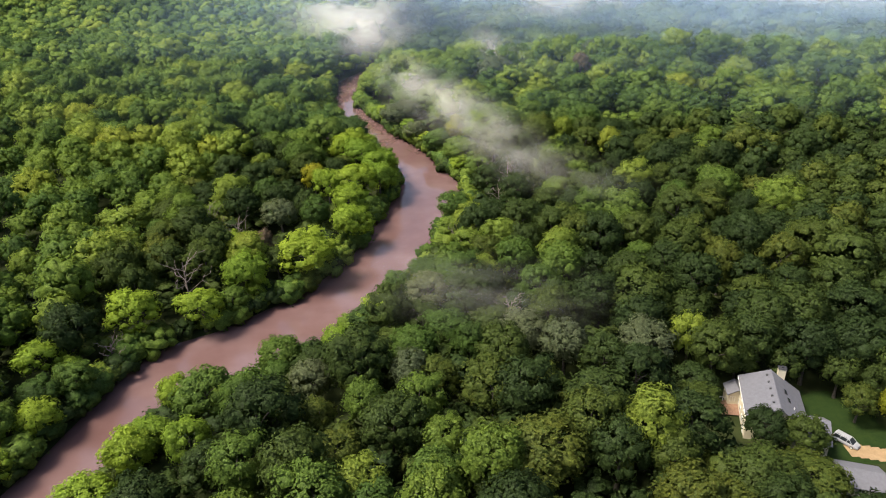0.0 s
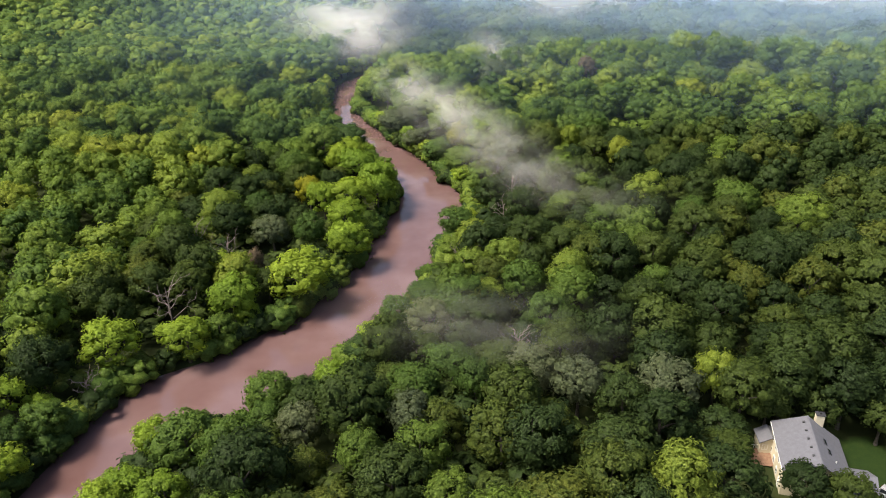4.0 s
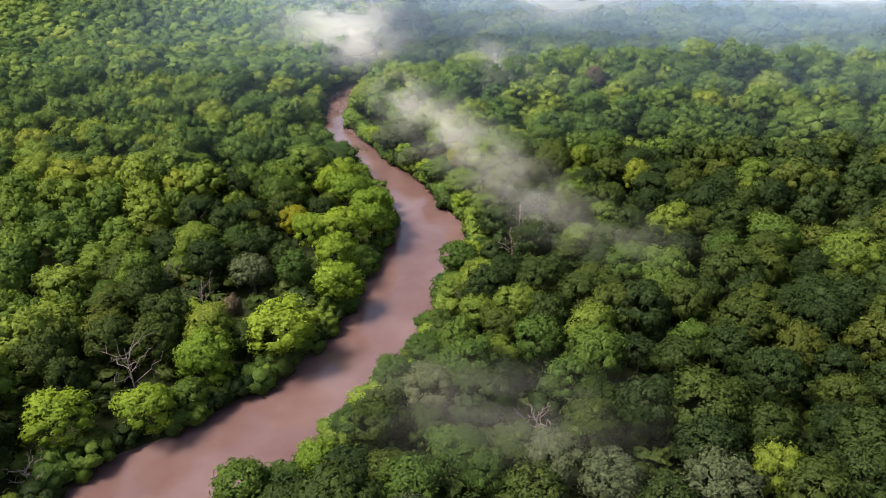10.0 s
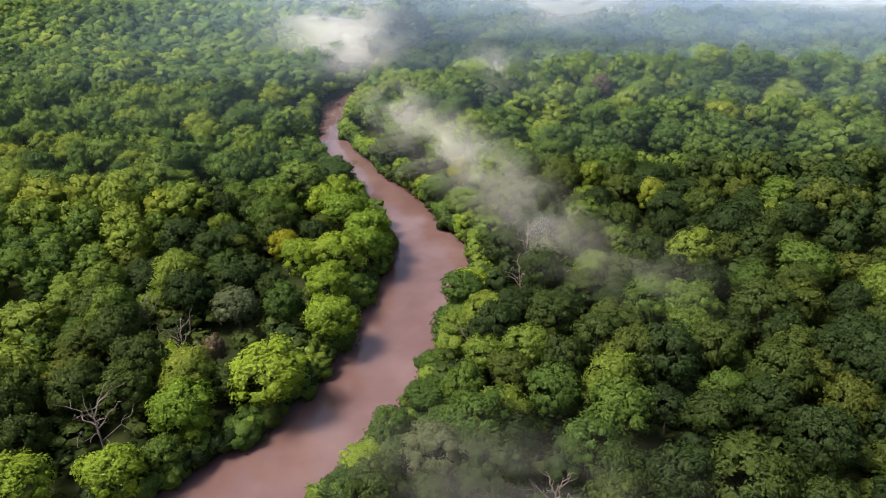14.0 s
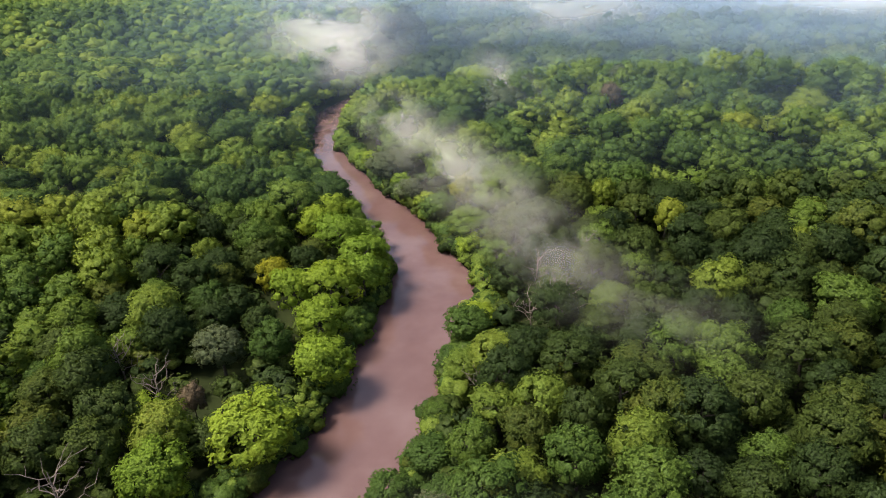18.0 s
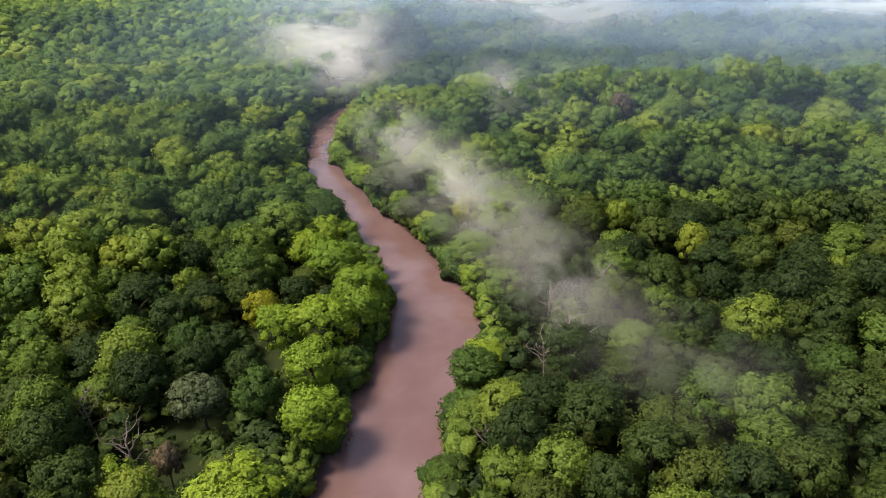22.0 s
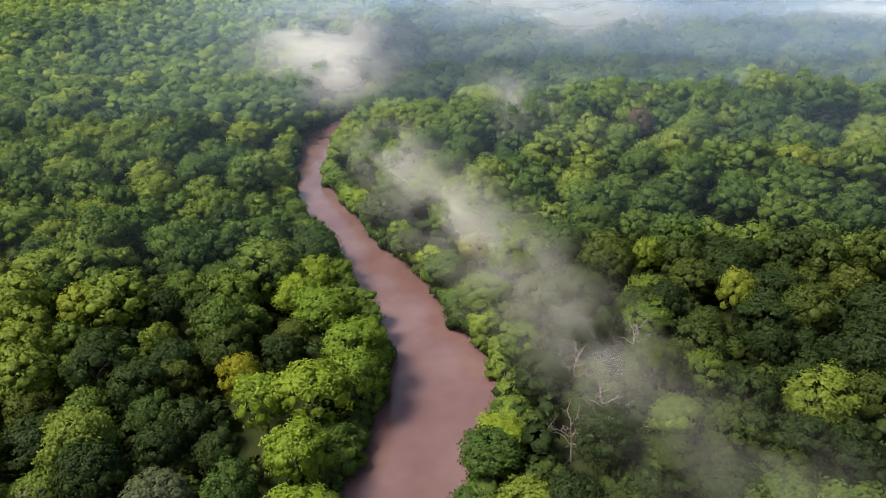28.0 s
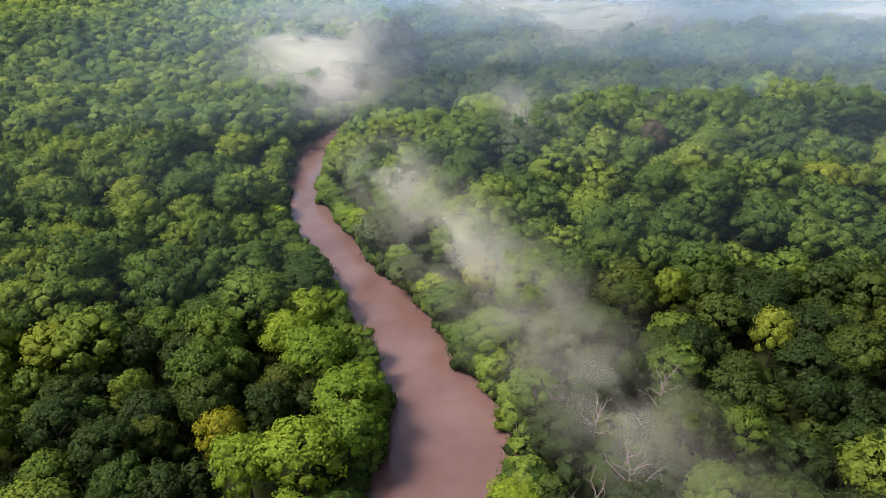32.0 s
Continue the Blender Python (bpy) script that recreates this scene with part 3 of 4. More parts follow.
# low growth that hangs over the water's edge
BUSH_MESHES = [crown_mesh("foliage", crown_shape(400 + i, 14, 130, 0.5, (6.0, 5.4, 4.2), full=1.0), m) for i, m in enumerate((LEAF, LEAF, LEAF_DARK))]
STEMS = mesh_from("stem", *tube([(0, 0, -0.6), (0.1, 0, 0.3), (0.2, 0.1, 1.2)], [0.09, 0.07, 0.03]), BARK, True)
bushes = []
for i, me in enumerate(BUSH_MESHES):
    root = new("bank_bush")
    tagged(root, "low leafy bush hanging over the edge of the muddy river", "bush", "bushes along the river bank")
    part("stem", STEMS, root)
    part("foliage", me, root, at=pose(0, 0, 1.1) @ Matrix.Diagonal((0.42, 0.42, 0.38, 1)))
    bushes.append(root)
rng = np.random.default_rng(77)
placed = 0
for i in range(10, len(LINE) - 42):
    for s in (-1, 1):
        for k in range(2):
            p = LINE[i] + (LINE[i + 1] - LINE[i]) * (k / 2 + rng.uniform(0, 0.4))
            bx, by = p[:2] + away[i] * s * (p[2] + rng.uniform(0.6, 4.0))
            where, grow = pose(bx, by, float(height(bx, by)[0]), 0, 0, rng.uniform(0, 360)), rng.uniform(1.1, 2.3)
            m = bushes[placed % 3]
            ob = m if placed < 3 else copy_thing(m, where)
            ob.matrix_basis = where
            ob.scale = (grow, grow, grow)
            placed += 1


# ---- bare trees ----
def bare_tree(x, y, tall, spread, seed, label):
    rng = np.random.default_rng(seed)
    root = tagged(new("dead_tree"), label, "dead tree", "dead trees")
    root.matrix_basis = pose(x, y, float(height(x, y)[0]), 0, 0, 0)
    k = np.linspace(0, 1, 7)
    lean = rng.normal(0, 0.08 * tall, 2)
    trunk = np.stack([lean[0] * k ** 2, lean[1] * k ** 2, tall * 0.92 * k - 0.4], 1)
    part("trunk", mesh_from("trunk", *tube(trunk, 0.24 * (1 - 0.85 * k) + 0.04, 7), BARK_DEAD, True), root)
    for i in range(9):
        u = 0.35 + 0.62 * i / 9
        base = np.array([np.interp(u, k, trunk[:, j]) for j in range(3)])
        a = i * 2.4 + rng.uniform(-0.4, 0.4)
        reach = spread * (1.15 - 0.6 * u) * rng.uniform(0.75, 1.1)
        w = np.linspace(0, 1, 6)
        bend = rng.normal(0, 0.12, (6, 3)) * reach * w[:, None]
        limb = base + np.stack([math.cos(a) * reach * w, math.sin(a) * reach * w, reach * 0.85 * w ** 1.3], 1) + bend
        v, f = tube(limb, 0.1 * (1 - 0.8 * w) + 0.025, 5)
        V, F, n = [v], [f], len(v)
        for j in range(5):  # twigs
            q = limb[1 + j % 5]
            way = rng.normal(0, 1, 3) + np.array([math.cos(a), math.sin(a), 0.9])
            way = way / np.linalg.norm(way) * reach * rng.uniform(0.25, 0.5)
            tv, tf = tube([q, q + way * 0.5 + rng.normal(0, 0.12, 3), q + way], [0.055, 0.04, 0.018], 4)
            V.append(tv), F.append(tf + n)
            n += len(tv)
        part("limb", mesh_from("limb", np.concatenate(V), np.concatenate(F), BARK_DEAD, True), root)
    return root


for i, (x, y, tall, spread) in enumerate(DEAD):
    bare_tree(x, y, tall, spread, 500 + i, "bare grey dead tree with forked branches among green crowns")


# ---- the house in its clearing ----
ROOF = rough("grey_shingle_roof", [(0.3, (0.085, 0.085, 0.1)), (0.7, (0.125, 0.125, 0.146))], 1.4, 0.85, 0.2, 6, 9.0)
CREAM = rough("cream_siding", [(0.3, (0.5, 0.45, 0.33)), (0.7, (0.6, 0.54, 0.4))], 1.0, 0.7)
TRIM = rough("white_trim", [(0.3, (0.72, 0.72, 0.7)), (0.7, (0.8, 0.8, 0.78))], 2.0, 0.6)
DARK = rough("dark_metal", [(0.3, (0.02, 0.02, 0.022)), (0.7, (0.04, 0.04, 0.045))], 3.0, 0.5)
PANE = rough("window_glass", [(0.3, (0.015, 0.018, 0.022)), (0.7, (0.03, 0.035, 0.04))], 1.0, 0.08)
DECKING = rough("brown_deck_boards", [(0.3, (0.16, 0.085, 0.055)), (0.7, (0.25, 0.15, 0.1))], 2.0, 0.8)
# grass colour darkened to include the shade of trees round the lawn
GRASS = rough("shaded_mown_grass", [(0.25, (0.009, 0.019, 0.005)), (0.5, (0.015, 0.029, 0.007)), (0.75, (0.024, 0.038, 0.008))], 0.6, 0.95, 0.4, 8, 4.0, gloss=0.08)
DIRT = rough("tan_dirt_drive", [(0.3, (0.2, 0.135, 0.075)), (0.7, (0.32, 0.225, 0.13))], 0.8, 0.95, 0.3, 6, 5.0, gloss=0.1)
SILVER = rough("silver_car_paint", [(0.3, (0.5, 0.5, 0.54)), (0.7, (0.56, 0.56, 0.6))], 0.5, 0.28, metallic=0.55, world_space=False)
RUBBER = rough("tyre_rubber", [(0.3, (0.015, 0.015, 0.015)), (0.7, (0.03, 0.03, 0.03))], 4.0, 0.9)
RED = rough("red_lamp", [(0.3, (0.35, 0.015, 0.015)), (0.7, (0.42, 0.02, 0.02))], 4.0, 0.25)
CLEAR = rough("clear_lamp", [(0.3, (0.6, 0.62, 0.64)), (0.7, (0.7, 0.72, 0.74))], 4.0, 0.15)


def box(x0, x1, y0, y1, z0, z1, bevel=0.02):
    bm = bmesh.new()
    bmesh.ops.create_cube(bm, size=1, matrix=Matrix.Translation(((x0 + x1) / 2, (y0 + y1) / 2, (z0 + z1) / 2)) @ Matrix.Diagonal((x1 - x0, y1 - y0, z1 - z0, 1)))
    if bevel:
        bmesh.ops.bevel(bm, geom=bm.edges[:], offset=bevel, segments=1, affect="EDGES")
    return bm


def piece(name, bm, mat, parent, label="", at=None):
    """Links a bmesh as one mesh object under a thing or a part."""
    me = bpy.data.meshes.new(name)
    bm.to_mesh(me)
    bm.free()
    me.materials.append(mat)
    return part(name, me, parent, label, at)


def gable(x0, x1, y0, y1, z0, z1, zr, xm=None, z2=None):
    """Walls with gable ends under a ridge along y; xm: where the ridge runs, z2: the eave on the x0 side."""
    bm = bmesh.new()
    xm, z2 = (x0 + x1) / 2 if xm is None else xm, z1 if z2 is None else z2
    ring = [[bm.verts.new((x, y, z)) for x, z in ((x0, z0), (x1, z0), (x1, z1), (xm, zr), (x0, z2))] for y in (y0, y1)]
    for i in range(5):
        j = (i + 1) % 5
        bm.faces.new((ring[0][i], ring[0][j], ring[1][j], ring[1][i]))
    bm.faces.new(ring[0][::-1])
    bm.faces.new(ring[1])
    bmesh.ops.recalc_face_normals(bm, faces=bm.faces[:])
    return bm


def roof_slab(side, half, rise, y0, y1, ze, over=0.5, thick=0.18):
    """One slope of a roof, from the ridge at x = 0 to the eave on that side."""
    bm = bmesh.new()
    slope = rise / half
    xe, z_e = side * (half + over), ze - slope * over
    zr = ze + rise
    vs = [[bm.verts.new(v) for v in ((0, y, zr + 0.02), (xe, y, z_e + 0.02), (xe, y, z_e + thick + 0.02), (0, y, zr + thick + 0.02))] for y in (y0 - over, y1 + over)]
    for i in range(4):
        j = (i + 1) % 4
        bm.faces.new((vs[0][i], vs[0][j], vs[1][j], vs[1][i]))
    bm.faces.new(vs[0][::-1])
    bm.faces.new(vs[1])
    bmesh.ops.recalc_face_normals(bm, faces=bm.faces[:])
    return bm


def window(parent, at, w=1.0, h=1.2):
    """A framed window in the x-z plane, facing -y."""
    pane = piece("window", box(-w / 2, w / 2, -0.03, 0.03, -h / 2, h / 2, 0.0), PANE, parent, "dark window pane", at)
    for x0, x1, z0, z1 in ((-w / 2 - 0.1, -w / 2, -h / 2 - 0.1, h / 2 + 0.1), (w / 2, w / 2 + 0.1, -h / 2 - 0.1, h / 2 + 0.1), (-w / 2, w / 2, h / 2, h / 2 + 0.1), (-w / 2, w / 2, -h / 2 - 0.1, -h / 2), (-0.03, 0.03, -h / 2, h / 2)):
        piece("frame", box(x0, x1, -0.06, 0.05, z0, z1, 0.0), TRIM, pane, "white frame")


def house():
    root = tagged(new("house"), "cream house with a grey shingle gable roof among trees", "house")
    root.matrix_basis = pose(66.4, 118.6, 8.0, 0, 0, -15)  # the back end of the ridge; the ridge runs along -y
    deep, top = 12.5, 8.5
    slopes = {-1: (5.6, 2.2), 1: (5.8, 4.2)}  # the back slope is long and shallow, the other steeper
    piece("wall", gable(-5.6, 5.8, -deep, 0, -0.6, top - 4.2, top, 0.0, top - 2.2), CREAM, root, "cream siding walls")
    for s, (wide, drop) in slopes.items():
        piece("roof", roof_slab(s, wide, drop, -deep, 0, top - drop), ROOF, root, "grey shingle roof slope")
        low = top - drop - 0.5 * drop / wide
        piece("gutter", box(s * (wide + 0.5) - 0.06, s * (wide + 0.5) + 0.06, -deep - 0.5, 0.5, low - 0.06, low + 0.08), TRIM, root, "white gutter")
    piece("ridge_cap", box(-0.16, 0.16, -deep - 0.5, 0.5, top + 0.17, top + 0.25), ROOF, root)
    # small wing at the back corner
    piece("wall", gable(-1.9, 1.9, -3.4, 0, -0.6, 3.2, 4.3), CREAM, root, "cream wing walls", pose(-6.4, 1.2, 0, 0, 0, 8))
    for s in (-1, 1):
        piece("roof", roof_slab(s, 1.9, 1.1, -3.4, 0, 3.2, 0.35), ROOF, root, "small grey wing roof", pose(-6.4, 1.2, 0, 0, 0, 8))
    # lower wing towards the drive, its ridge across
    turn = pose(2.5, -10.6, 0, 0, 0, 90)
    piece("wall", gable(-3.9, 3.9, -6.8, 0, -0.6, 3.3, 5.6), CREAM, root, "cream garage walls", turn)
    for s in (-1, 1):
        piece("roof", roof_slab(s, 3.9, 2.3, -6.8, 0, 3.3), ROOF, root, "grey garage roof slope", turn)
    stack = piece("chimney", box(-0.75, 0.75, -0.55, 0.55, -0.6, 9.2, 0.03), CREAM, root, "cream chimney with a dark cap", pose(2.2, 0.75, 0))
    piece("cap", box(-0.85, 0.85, -0.65, 0.65, 9.2, 9.34), DARK, stack)
    piece("flue", box(-0.18, 0.18, -0.18, 0.18, 9.34, 9.75), DARK, stack)
    lean, pitch = math.degrees(math.atan2(2.2, 5.6)), math.degrees(math.atan2(4.2, 5.8))
    for y in (-1.2, -3.6, -5.9, -8.2, -10.4):
        piece("roof_vent", box(-0.24, 0.24, -0.2, 0.2, 0.0, 0.26, 0.04), DARK, root, "dark roof vent", pose(-0.9, y, top - 0.9 * 2.2 / 5.6 + 0.18, 0, -lean, 0))
    for x, y in ((2.3, -4.6), (2.6, -7.0)):
        light = piece("skylight", box(-0.35, 0.35, -0.75, 0.75, 0.0, 0.12, 0.02), DARK, root, "dark skylight in the roof", pose(x, y, top - x * 4.2 / 5.8 + 0.19, 0, pitch, 0))
        piece("pane", box(-0.28, 0.28, -0.68, 0.68, 0.12, 0.135, 0.0), PANE, light)
    piece("vent_pipe", box(-0.08, 0.08, -0.08, 0.08, 0, 0.6, 0.02), TRIM, root, "white vent pipe", pose(3.4, -9.0, top - 3.4 * 4.2 / 5.8 + 0.1))
    for y in (-2.0, -5.0, -8.0):
        window(root, pose(-5.62, y, 1.6, 0, 0, -90))
        window(root, pose(-5.62, y, 4.4, 0, 0, -90), 1.0, 1.0)
        window(root, pose(5.82, y, 2.0, 0, 0, 90))
    for x in (-2.6, 0.0, 2.6):
        window(root, pose(x, -deep - 0.02, 3.6))
    window(root, pose(-6.9, -2.25, 1.9, 0, 0, 8), 0.9, 1.1)
    door = piece("door", box(-0.48, 0.48, -0.05, 0.05, 0, 2.05), TRIM, root, "white back door", pose(-5.63, -10.4, 0.05, 0, 0, -90))
    piece("handle", box(0.34, 0.4, -0.1, -0.05, 0.98, 1.06, 0.0), DARK, door)
    return root


def deck():
    root = tagged(new("deck"), "brown board deck with a pale rail beside the house", "deck")
    root.matrix_basis = pose(57.6, 117.2, float(height(57.6, 117.2)[0]) + 0.45, 0, 0, -10)
    for i in range(24):
        bm = box(-3.2, 2.6, -2.4 + i * 0.2, -2.41 + i * 0.2 + 0.19, -0.05, 0.0, 0.0)
        piece("board", bm, DECKING, root)
    for x, y in ((-3.1, -2.3), (-3.1, 0), (-3.1, 2.2), (-0.3, 2.2), (2.5, 2.2), (2.5, -2.3)):
        piece("post", box(x - 0.05, x + 0.05, y - 0.05, y + 0.05, -0.9, 0.95, 0.0), TRIM, root)
    piece("rail", box(-3.15, 2.55, 2.15, 2.25, 0.9, 0.97, 0.0), TRIM, root)
    piece("rail", box(-3.15, -3.05, -2.3, 2.15, 0.9, 0.97, 0.0), TRIM, root)


def outbuilding():
    root = tagged(new("garage"), "small detached garage with a grey shingle roof", "garage")
    root.matrix_basis = pose(73.3, 94.8, 8.0, 0, 0, 73)
    piece("wall", gable(-3.1, 3.1, -3.6, 3.6, -0.5, 2.5, 4.0), CREAM, root, "cream siding walls")
    for s in (-1, 1):
        piece("roof", roof_slab(s, 3.1, 1.5, -3.6, 3.6, 2.5, 0.4), ROOF, root, "grey shingle slope")
    piece("ridge_cap", box(-0.14, 0.14, -4.0, 4.0, 4.17, 4.24), ROOF, root)
    gate = piece("garage_door", box(-2.3, 2.3, 3.58, 3.66, -0.1, 2.15), TRIM, root, "white garage door")
    for z in (0.45, 1.0, 1.55):
        piece("groove", box(-2.25, 2.25, 3.655, 3.672, z, z + 0.03, 0.0), DARK, gate)
    window(root, pose(-3.12, 0, 1.4, 0, 0, -90))


def minivan():
    """Front towards +x."""
    root = tagged(new("minivan"), "silver minivan with dark windows parked on the grass", "car")
    root.matrix_basis = pose(77.3, 106.0, 8.03, 0, 0, -54)
    stations = [(-2.42, 0.55, 0.88, 0.80), (-2.3, 0.34, 1.0, 0.93), (-1.2, 0.28, 1.02, 0.98), (0.6, 0.28, 1.0, 0.98), (1.55, 0.3, 0.98, 0.96), (2.2, 0.34, 0.84, 0.88), (2.45, 0.42, 0.7, 0.72)]

    def loft(rows, mat, name, label, shape):
        bm = bmesh.new()
        rings = [[bm.verts.new(v) for v in shape(row)] for row in rows]
        n = len(rings[0])
        for a, b in zip(rings[:-1], rings[1:]):
            for i in range(n):
                bm.faces.new((a[i], a[(i + 1) % n], b[(i + 1) % n], b[i]))
        bm.faces.new(rings[0][::-1])
        bm.faces.new(rings[-1])
        bmesh.ops.recalc_face_normals(bm, faces=bm.faces[:])
        bmesh.ops.bevel(bm, geom=bm.edges[:], offset=0.03, segments=2, affect="EDGES")
        return piece(name, bm, mat, root, label)

    lower = lambda r: ((r[0], -r[3], r[1] + 0.12), (r[0], -r[3] - 0.02, (r[1] + r[2]) / 2), (r[0], -r[3] + 0.05, r[2]), (r[0], r[3] - 0.05, r[2]), (r[0], r[3] + 0.02, (r[1] + r[2]) / 2), (r[0], r[3], r[1] + 0.12), (r[0], r[3] - 0.12, r[1]), (r[0], -r[3] + 0.12, r[1]))
    loft(stations, SILVER, "body", "silver painted body", lower)
    cabin = [(-2.36, 0.9, 0.88), (-2.12, 1.66, 0.74), (-1.6, 1.74, 0.74), (0.2, 1.74, 0.74), (0.75, 1.64, 0.72), (1.62, 0.94, 0.86)]
    top = lambda r: ((r[0], -0.9, 0.9), (r[0], -r[2], r[1]), (r[0], r[2], r[1]), (r[0], 0.9, 0.9))
    loft(cabin, PANE, "windows", "dark glass band", top)
    roof = [(-2.18, 1.69), (-1.6, 1.765), (0.2, 1.765), (0.72, 1.68)]
    loft(roof, SILVER, "roof_panel", "silver roof", lambda r: ((r[0], -0.76, r[1] - 0.06), (r[0], -0.7, r[1] + 0.03), (r[0], 0.7, r[1] + 0.03), (r[0], 0.76, r[1] - 0.06)))
    for s in (-1, 1):
        for x in (-2.15, -0.95, 0.35):
            me = mesh_from("pillar", *tube([(x, s * 0.89, 0.95), (x + 0.1, s * 0.755, 1.7)], [0.06, 0.05], 5), SILVER)
            part("pillar", me, root)
        part("pillar", mesh_from("pillar", *tube([(1.55, s * 0.86, 0.97), (0.75, s * 0.725, 1.67)], [0.06, 0.05], 5), SILVER), root)
        piece("roof_rail", box(-1.9, 0.3, s * 0.62 - 0.03, s * 0.62 + 0.03, 1.79, 1.84, 0.01), DARK, root)
        piece("headlight", box(2.2, 2.4, s * 0.62 - 0.17, s * 0.62 + 0.17, 0.62, 0.76, 0.03), CLEAR, root)
        piece("tail_light", box(-2.43, -2.3, s * 0.82 - 0.09, s * 0.82 + 0.09, 0.75, 1.05, 0.02), RED, root)
        piece("mirror", box(1.12, 1.26, s * 1.0 - 0.1, s * 1.0 + 0.1, 0.98, 1.14, 0.03), SILVER, root)
        for x in (-1.5, 1.5):
            a = np.linspace(0, 2 * math.pi, 21)[:20]
            prof = [(0.33, -0.11), (0.36, -0.06), (0.36, 0.06), (0.33, 0.11), (0.22, 0.11), (0.22, -0.11)]
            v = np.array([(r * math.cos(t), w, r * math.sin(t)) for t in a for r, w in prof])
            f = [(i * 6 + j, i * 6 + (j + 1) % 6, (i + 1) % 20 * 6 + (j + 1) % 6, (i + 1) % 20 * 6 + j) for i in range(20) for j in range(6)]
            wheel = part("wheel", mesh_from("tyre", v, f, RUBBER, True), root, "black tyre", pose(x, s * 0.9, 0.35))
            hub = bmesh.new()
            bmesh.ops.create_cone(hub, cap_ends=True, segments=16, radius1=0.225, radius2=0.19, depth=0.16, matrix=pose(0, 0, 0, 90 * s))
            piece("rim", hub, CLEAR, wheel, "bright alloy rim")
    piece("bumper", box(-2.5, -2.36, -0.8, 0.8, 0.4, 0.6, 0.04), SILVER, root)
    piece("bumper", box(2.36, 2.5, -0.7, 0.7, 0.36, 0.54, 0.04), SILVER, root)
    piece("grille", box(2.42, 2.47, -0.4, 0.4, 0.56, 0.68, 0.01), DARK, root)
    piece("number_plate", box(-2.52, -2.48, -0.25, 0.25, 0.62, 0.74, 0.0), TRIM, root)


def patch_on_ground(name, inside, box_, step, lift, mat, label, category):
    """A sheet laid on the ground wherever inside(x, y) holds."""
    xs, ys = np.arange(box_[0], box_[1], step), np.arange(box_[2], box_[3], step)
    X, Y = np.meshgrid(xs, ys)
    f = grid_faces(len(xs), len(ys))
    mid = np.stack([X.ravel()[f].mean(1), Y.ravel()[f].mean(1)], 1)
    f = f[inside(mid[:, 0], mid[:, 1])]
    keep, inv = np.unique(f, return_inverse=True)
    v = np.stack([X.ravel(), Y.ravel(), height(X.ravel(), Y.ravel()) + lift], 1)[keep]
    return tagged(new(name, mesh_from(name, v, inv.reshape(-1, 4), mat, True)), label, category, kind="structure")


def cottage():
    root = tagged(new("far_house"), "small white house far off at the forest's edge", "house")
    root.matrix_basis = pose(-418, 896, float(height(-418, 896)[0]), 0, 0, 62)
    piece("wall", gable(-4.5, 4.5, -7, 7, -0.5, 5.4, 8.2), TRIM, root, "white siding walls")
    for s in (-1, 1):
        piece("roof", roof_slab(s, 4.5, 2.8, -7, 7, 5.4), ROOF, root, "pale grey roof slope")
    for y in (-4, 0, 4):
        window(root, pose(-4.52, y, 3.4, 0, 0, -90), 1.2, 1.5)


house()
cottage()
deck()
outbuilding()
minivan()
wob = lambda x, y: 0.12 * np.sin(x * 0.9 + y * 0.4) + 0.1 * np.sin(y * 1.3 - x * 0.6)
patch_on_ground("lawn", lambda x, y: ((x - 76) / 12) ** 2 + ((y - 111) / 12) ** 2 < 1 + wob(x, y), (50, 100, 92, 132), 0.8, 0.05, GRASS, "mown green lawn round the house", "lawn")
patch_on_ground("drive", lambda x, y: (np.abs(y - 103.2 + (x - 80) * 0.42 + 0.8 * np.sin(x * 0.35)) < 1.9 + 2 * wob(x, y)) & (x > 76.5), (76, 122, 80, 110), 0.5, 0.09, DIRT, "tan dirt drive leading from the lawn into the trees", "drive")
patch_on_ground("meadow", lambda x, y: ((x - 158) / 30) ** 2 + ((y - 398) / 11) ** 2 < 1 + wob(x / 4, y / 4), (120, 195, 380, 415), 2.0, 0.15, GRASS, "small green meadow between far woods", "meadow")


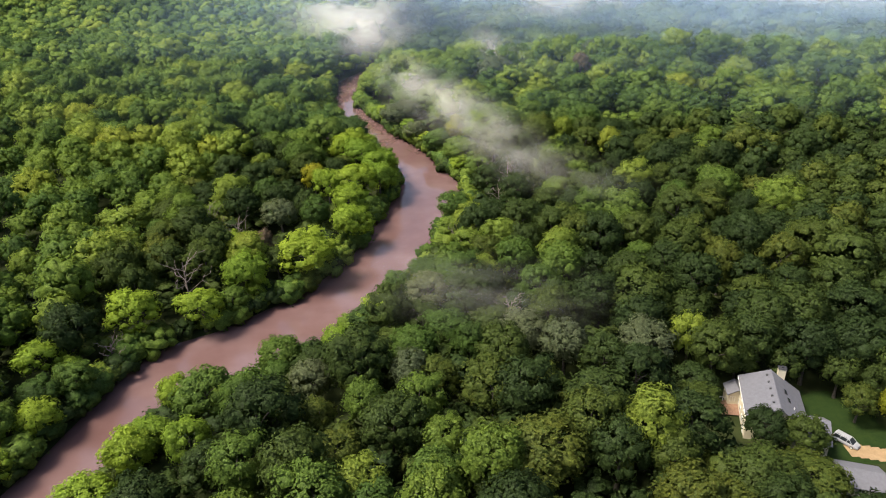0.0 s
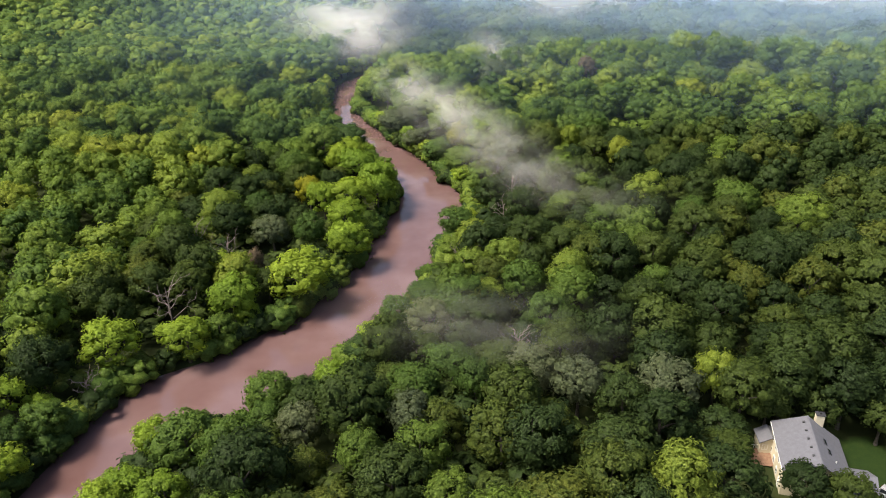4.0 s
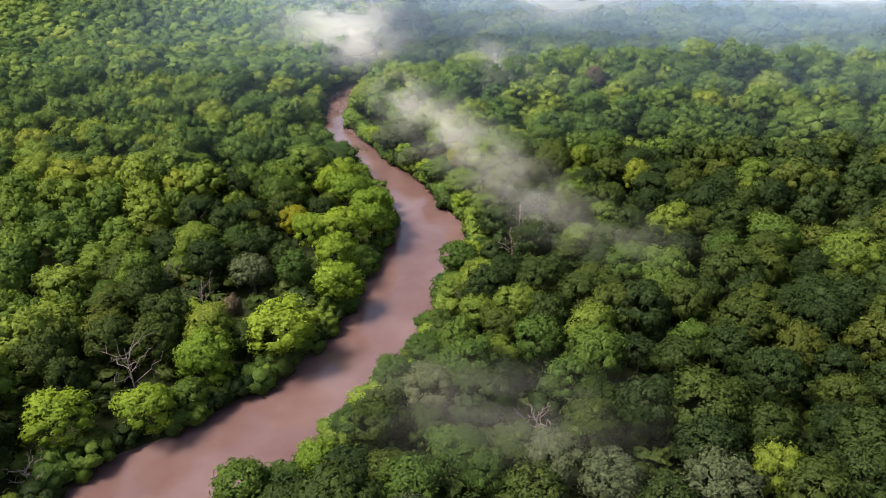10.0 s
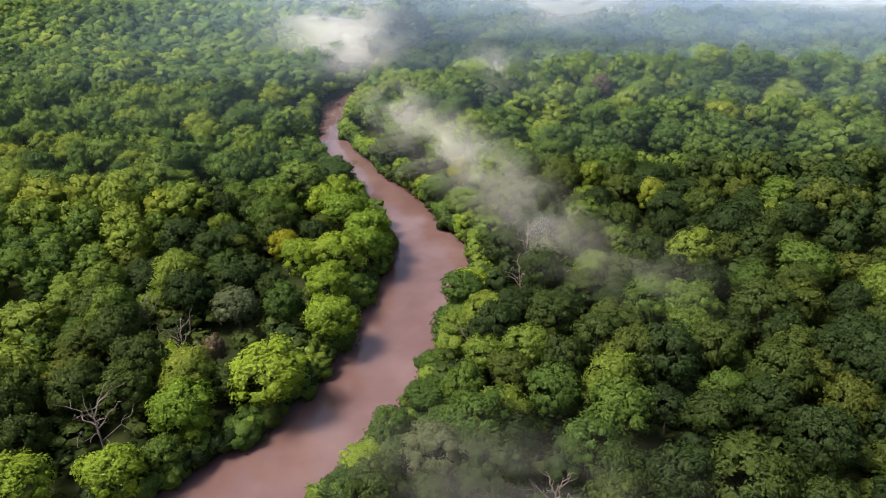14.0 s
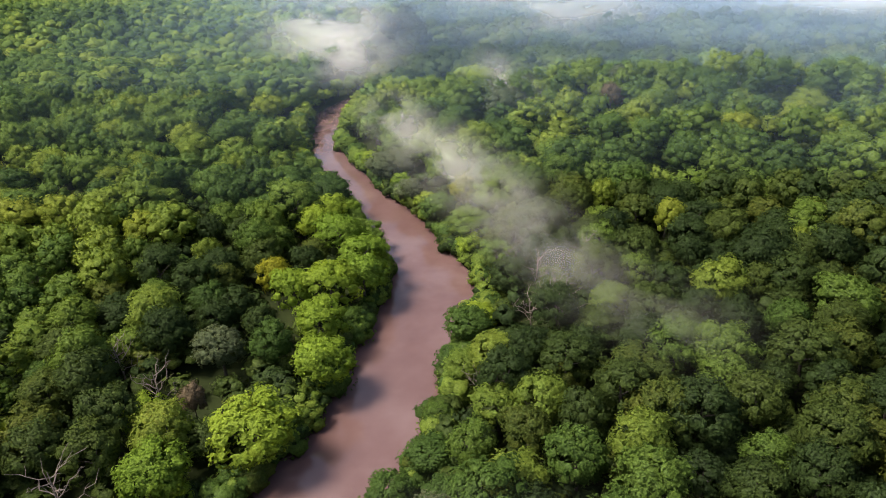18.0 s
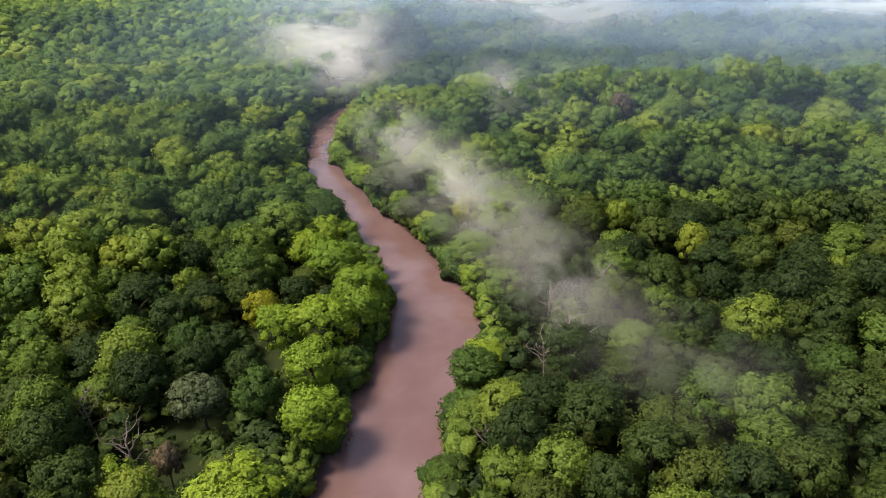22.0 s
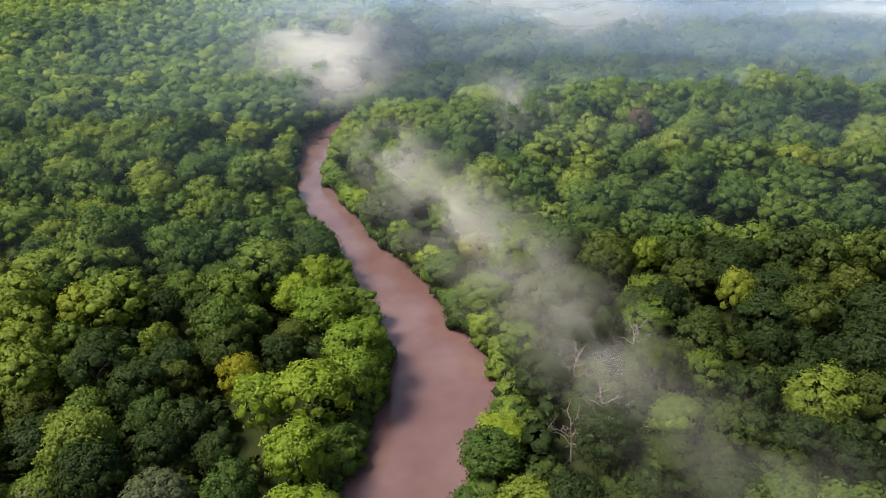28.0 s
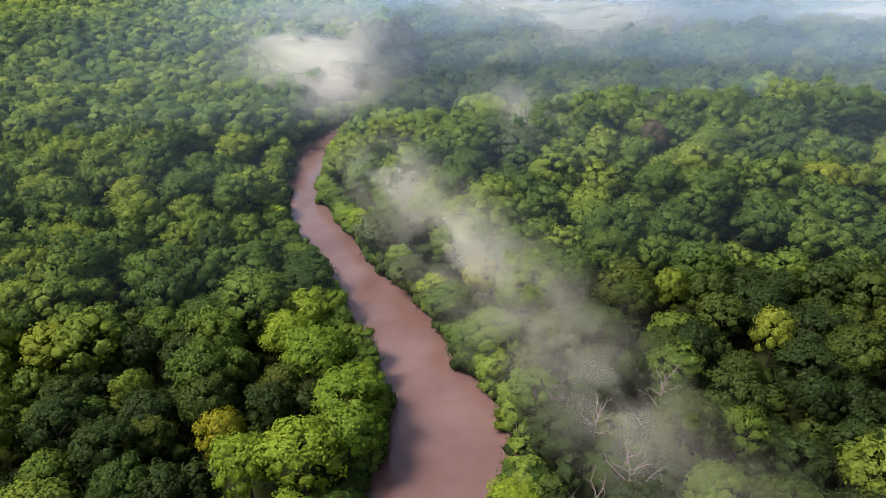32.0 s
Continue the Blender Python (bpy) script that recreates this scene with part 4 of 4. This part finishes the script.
# ---- mist ----
def mist_material():
    m, t, out = material("mist")
    c = t.nodes.new("ShaderNodeTexCoord").outputs["Object"]
    flat = t.nodes.new("ShaderNodeVectorMath")
    flat.operation = "MULTIPLY"
    flat.inputs[1].default_value = (1, 1, 0)
    t.links.new(c, flat.inputs[0])
    size = t.nodes.new("ShaderNodeVectorMath")
    size.operation = "LENGTH"
    t.links.new(flat.outputs[0], size.inputs[0])
    wisp = node(t, "ShaderNodeTexNoise", Scale=1.0, Detail=7.0, Roughness=0.52, Distortion=0.25)
    place = t.nodes.new("ShaderNodeVectorMath")
    place.operation = "MULTIPLY_ADD"
    place.inputs[1].default_value = (2.2, 2.2, 0.3)
    t.links.new(c, place.inputs[0])
    shift = t.nodes.new("ShaderNodeCombineXYZ")
    seed = math_node(t, "MULTIPLY", t.nodes.new("ShaderNodeObjectInfo").outputs["Random"], 40.0)
    for k in range(3):
        t.links.new(seed, shift.inputs[k])
    t.links.new(shift.outputs[0], place.inputs[2])
    t.links.new(place.outputs[0], wisp.inputs["Vector"])
    edge = math_node(t, "ADD", size.outputs["Value"], math_node(t, "MULTIPLY", math_node(t, "SUBTRACT", wisp.outputs["Fac"], 0.5), 1.5))
    fall = t.nodes.new("ShaderNodeMapRange")
    fall.interpolation_type = "SMOOTHSTEP"
    for k, v in (("From Min", 1.05), ("From Max", -0.35), ("To Min", 0.0), ("To Max", 1.15)):
        fall.inputs[k].default_value = v
    t.links.new(edge, fall.inputs["Value"])
    body = t.nodes.new("ShaderNodeMapRange")
    body.interpolation_type = "SMOOTHSTEP"
    for k, v in (("From Min", 0.34), ("From Max", 0.7), ("To Min", 0.02), ("To Max", 1.0)):
        body.inputs[k].default_value = v
    t.links.new(wisp.outputs["Fac"], body.inputs["Value"])
    rim = t.nodes.new("ShaderNodeMapRange")  # nothing is left at the sheet's rim
    rim.interpolation_type = "SMOOTHSTEP"
    for k, v in (("From Min", 0.98), ("From Max", 0.15), ("To Min", 0.0), ("To Max", 1.0)):
        rim.inputs[k].default_value = v
    t.links.new(size.outputs["Value"], rim.inputs["Value"])
    own = t.nodes.new("ShaderNodeObjectInfo").outputs["Alpha"]
    a = math_node(t, "MULTIPLY", math_node(t, "MULTIPLY", fall.outputs[0], body.outputs[0]), math_node(t, "MULTIPLY", own, rim.outputs[0]), clamp=True)
    dif, tra, clear = node(t, "ShaderNodeBsdfDiffuse", Color=(0.8, 0.775, 0.74, 1)), node(t, "ShaderNodeBsdfTranslucent", Color=(0.8, 0.775, 0.74, 1)), t.nodes.new("ShaderNodeBsdfTransparent")
    s1, s2 = t.nodes.new("ShaderNodeMixShader"), t.nodes.new("ShaderNodeMixShader")
    s1.inputs[0].default_value = 0.5
    t.links.new(dif.outputs[0], s1.inputs[1])
    t.links.new(tra.outputs[0], s1.inputs[2])
    t.links.new(a, s2.inputs[0])
    t.links.new(clear.outputs[0], s2.inputs[1])
    t.links.new(s1.outputs[0], s2.inputs[2])
    t.links.new(s2.outputs[0], out.inputs[0])
    return m


MIST = mist_material()


def mist(x, y, z, long, wide, heading, strength, layers, label, tilt=0):
    """A drifting bank: a few undulating veils over one another; heading: degrees of its long side from +y to the left."""
    side = 25
    u, v = np.meshgrid(np.linspace(-1, 1, side), np.linspace(-1, 1, side))
    for i in range(layers):
        h = 0.5 * np.sin(3 * u + 2 * v + i * 2.1) + 0.5 * np.sin(4.3 * v - 2.2 * u + i)
        ob = new("mist_bank", mesh_from("mist_bank", np.stack([u.ravel(), v.ravel(), h.ravel()], 1), grid_faces(side, side), MIST, True))
        ob.matrix_basis = pose(x, y, z + 7.0 * i, tilt, 0, heading) @ Matrix.Diagonal((wide * (1 - 0.12 * i), long * (1 - 0.12 * i), 2.2, 1))
        ob.color = (1, 1, 1, strength)
        tagged(ob, label, "mist", kind="stuff")


WISPY = "thin white morning mist drifting over the river's tree tops"
mist(23, 244, 26, 34, 28, 32, 0.42, 1, WISPY, 16)
mist(12, 276, 27, 36, 34, 34, 0.56, 1, WISPY, 18)
mist(-2, 314, 27, 40, 32, 26, 0.72, 1, WISPY, 18)
mist(-20, 360, 27, 42, 30, 24, 0.7, 1, WISPY, 16)
mist(28, 416, 32, 36, 26, 35, 0.6, 1, "thin white wisp of mist", 26)
mist(-58, 495, 32, 62, 60, 20, 0.9, 1, "white morning mist bank over the river's far bend", 16)
mist(-78, 580, 36, 95, 90, 14, 1.2, 1, "white morning mist bank over the river's far bend", 18)
mist(4, 140, 27, 50, 26, 75, 0.15, 1, "faint veil of mist above near tree tops")
mist(36, 208, 30, 44, 30, 40, 0.16, 1, "faint veil of mist above near tree tops")
mist(340, 590, 44, 110, 240, -20, 2.2, 1, "thick white fog bank in the far valley", 9)
mist(90, 640, 42, 120, 170, 15, 1.0, 1, "white haze over the far woods", 14)


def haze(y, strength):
    """A thin see-through sheet across the valley, standing in for its damp morning air: faded out near the ground and
    again above the layer.
    """
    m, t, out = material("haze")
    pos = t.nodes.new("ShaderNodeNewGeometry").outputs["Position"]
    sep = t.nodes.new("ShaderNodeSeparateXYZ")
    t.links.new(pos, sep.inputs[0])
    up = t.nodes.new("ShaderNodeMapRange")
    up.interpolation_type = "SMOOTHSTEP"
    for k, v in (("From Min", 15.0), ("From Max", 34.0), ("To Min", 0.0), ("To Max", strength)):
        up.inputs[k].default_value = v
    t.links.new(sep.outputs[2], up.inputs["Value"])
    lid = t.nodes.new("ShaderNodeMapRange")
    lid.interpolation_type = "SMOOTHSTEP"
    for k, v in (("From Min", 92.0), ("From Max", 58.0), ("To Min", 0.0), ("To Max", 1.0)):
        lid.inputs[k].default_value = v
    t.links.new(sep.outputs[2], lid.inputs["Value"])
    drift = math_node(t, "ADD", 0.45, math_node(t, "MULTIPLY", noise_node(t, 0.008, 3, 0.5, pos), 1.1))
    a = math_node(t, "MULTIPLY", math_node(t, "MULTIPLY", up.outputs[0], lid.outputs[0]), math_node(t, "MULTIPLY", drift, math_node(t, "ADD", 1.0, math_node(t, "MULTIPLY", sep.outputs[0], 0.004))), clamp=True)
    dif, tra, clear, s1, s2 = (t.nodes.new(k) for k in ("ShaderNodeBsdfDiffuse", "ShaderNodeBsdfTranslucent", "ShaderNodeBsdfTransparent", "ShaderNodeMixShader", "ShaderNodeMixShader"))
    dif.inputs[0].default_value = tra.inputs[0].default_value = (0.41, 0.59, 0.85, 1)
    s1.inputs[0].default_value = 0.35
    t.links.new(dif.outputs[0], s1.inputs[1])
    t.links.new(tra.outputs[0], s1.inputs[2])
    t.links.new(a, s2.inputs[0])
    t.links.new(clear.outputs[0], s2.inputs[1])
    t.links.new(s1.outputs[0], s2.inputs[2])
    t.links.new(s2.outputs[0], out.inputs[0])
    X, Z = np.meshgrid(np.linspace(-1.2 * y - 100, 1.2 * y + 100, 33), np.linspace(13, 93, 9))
    # normals tilted up so the upright sheet brightens like sunlit air
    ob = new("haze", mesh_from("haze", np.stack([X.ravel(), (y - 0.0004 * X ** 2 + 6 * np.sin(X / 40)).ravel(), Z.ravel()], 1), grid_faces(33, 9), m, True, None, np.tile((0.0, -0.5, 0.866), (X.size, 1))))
    tagged(ob, "thin bluish see-through sheet standing in for morning haze over the valley's woods", "haze", kind="stuff")


# sheets add up with distance to imitate haze
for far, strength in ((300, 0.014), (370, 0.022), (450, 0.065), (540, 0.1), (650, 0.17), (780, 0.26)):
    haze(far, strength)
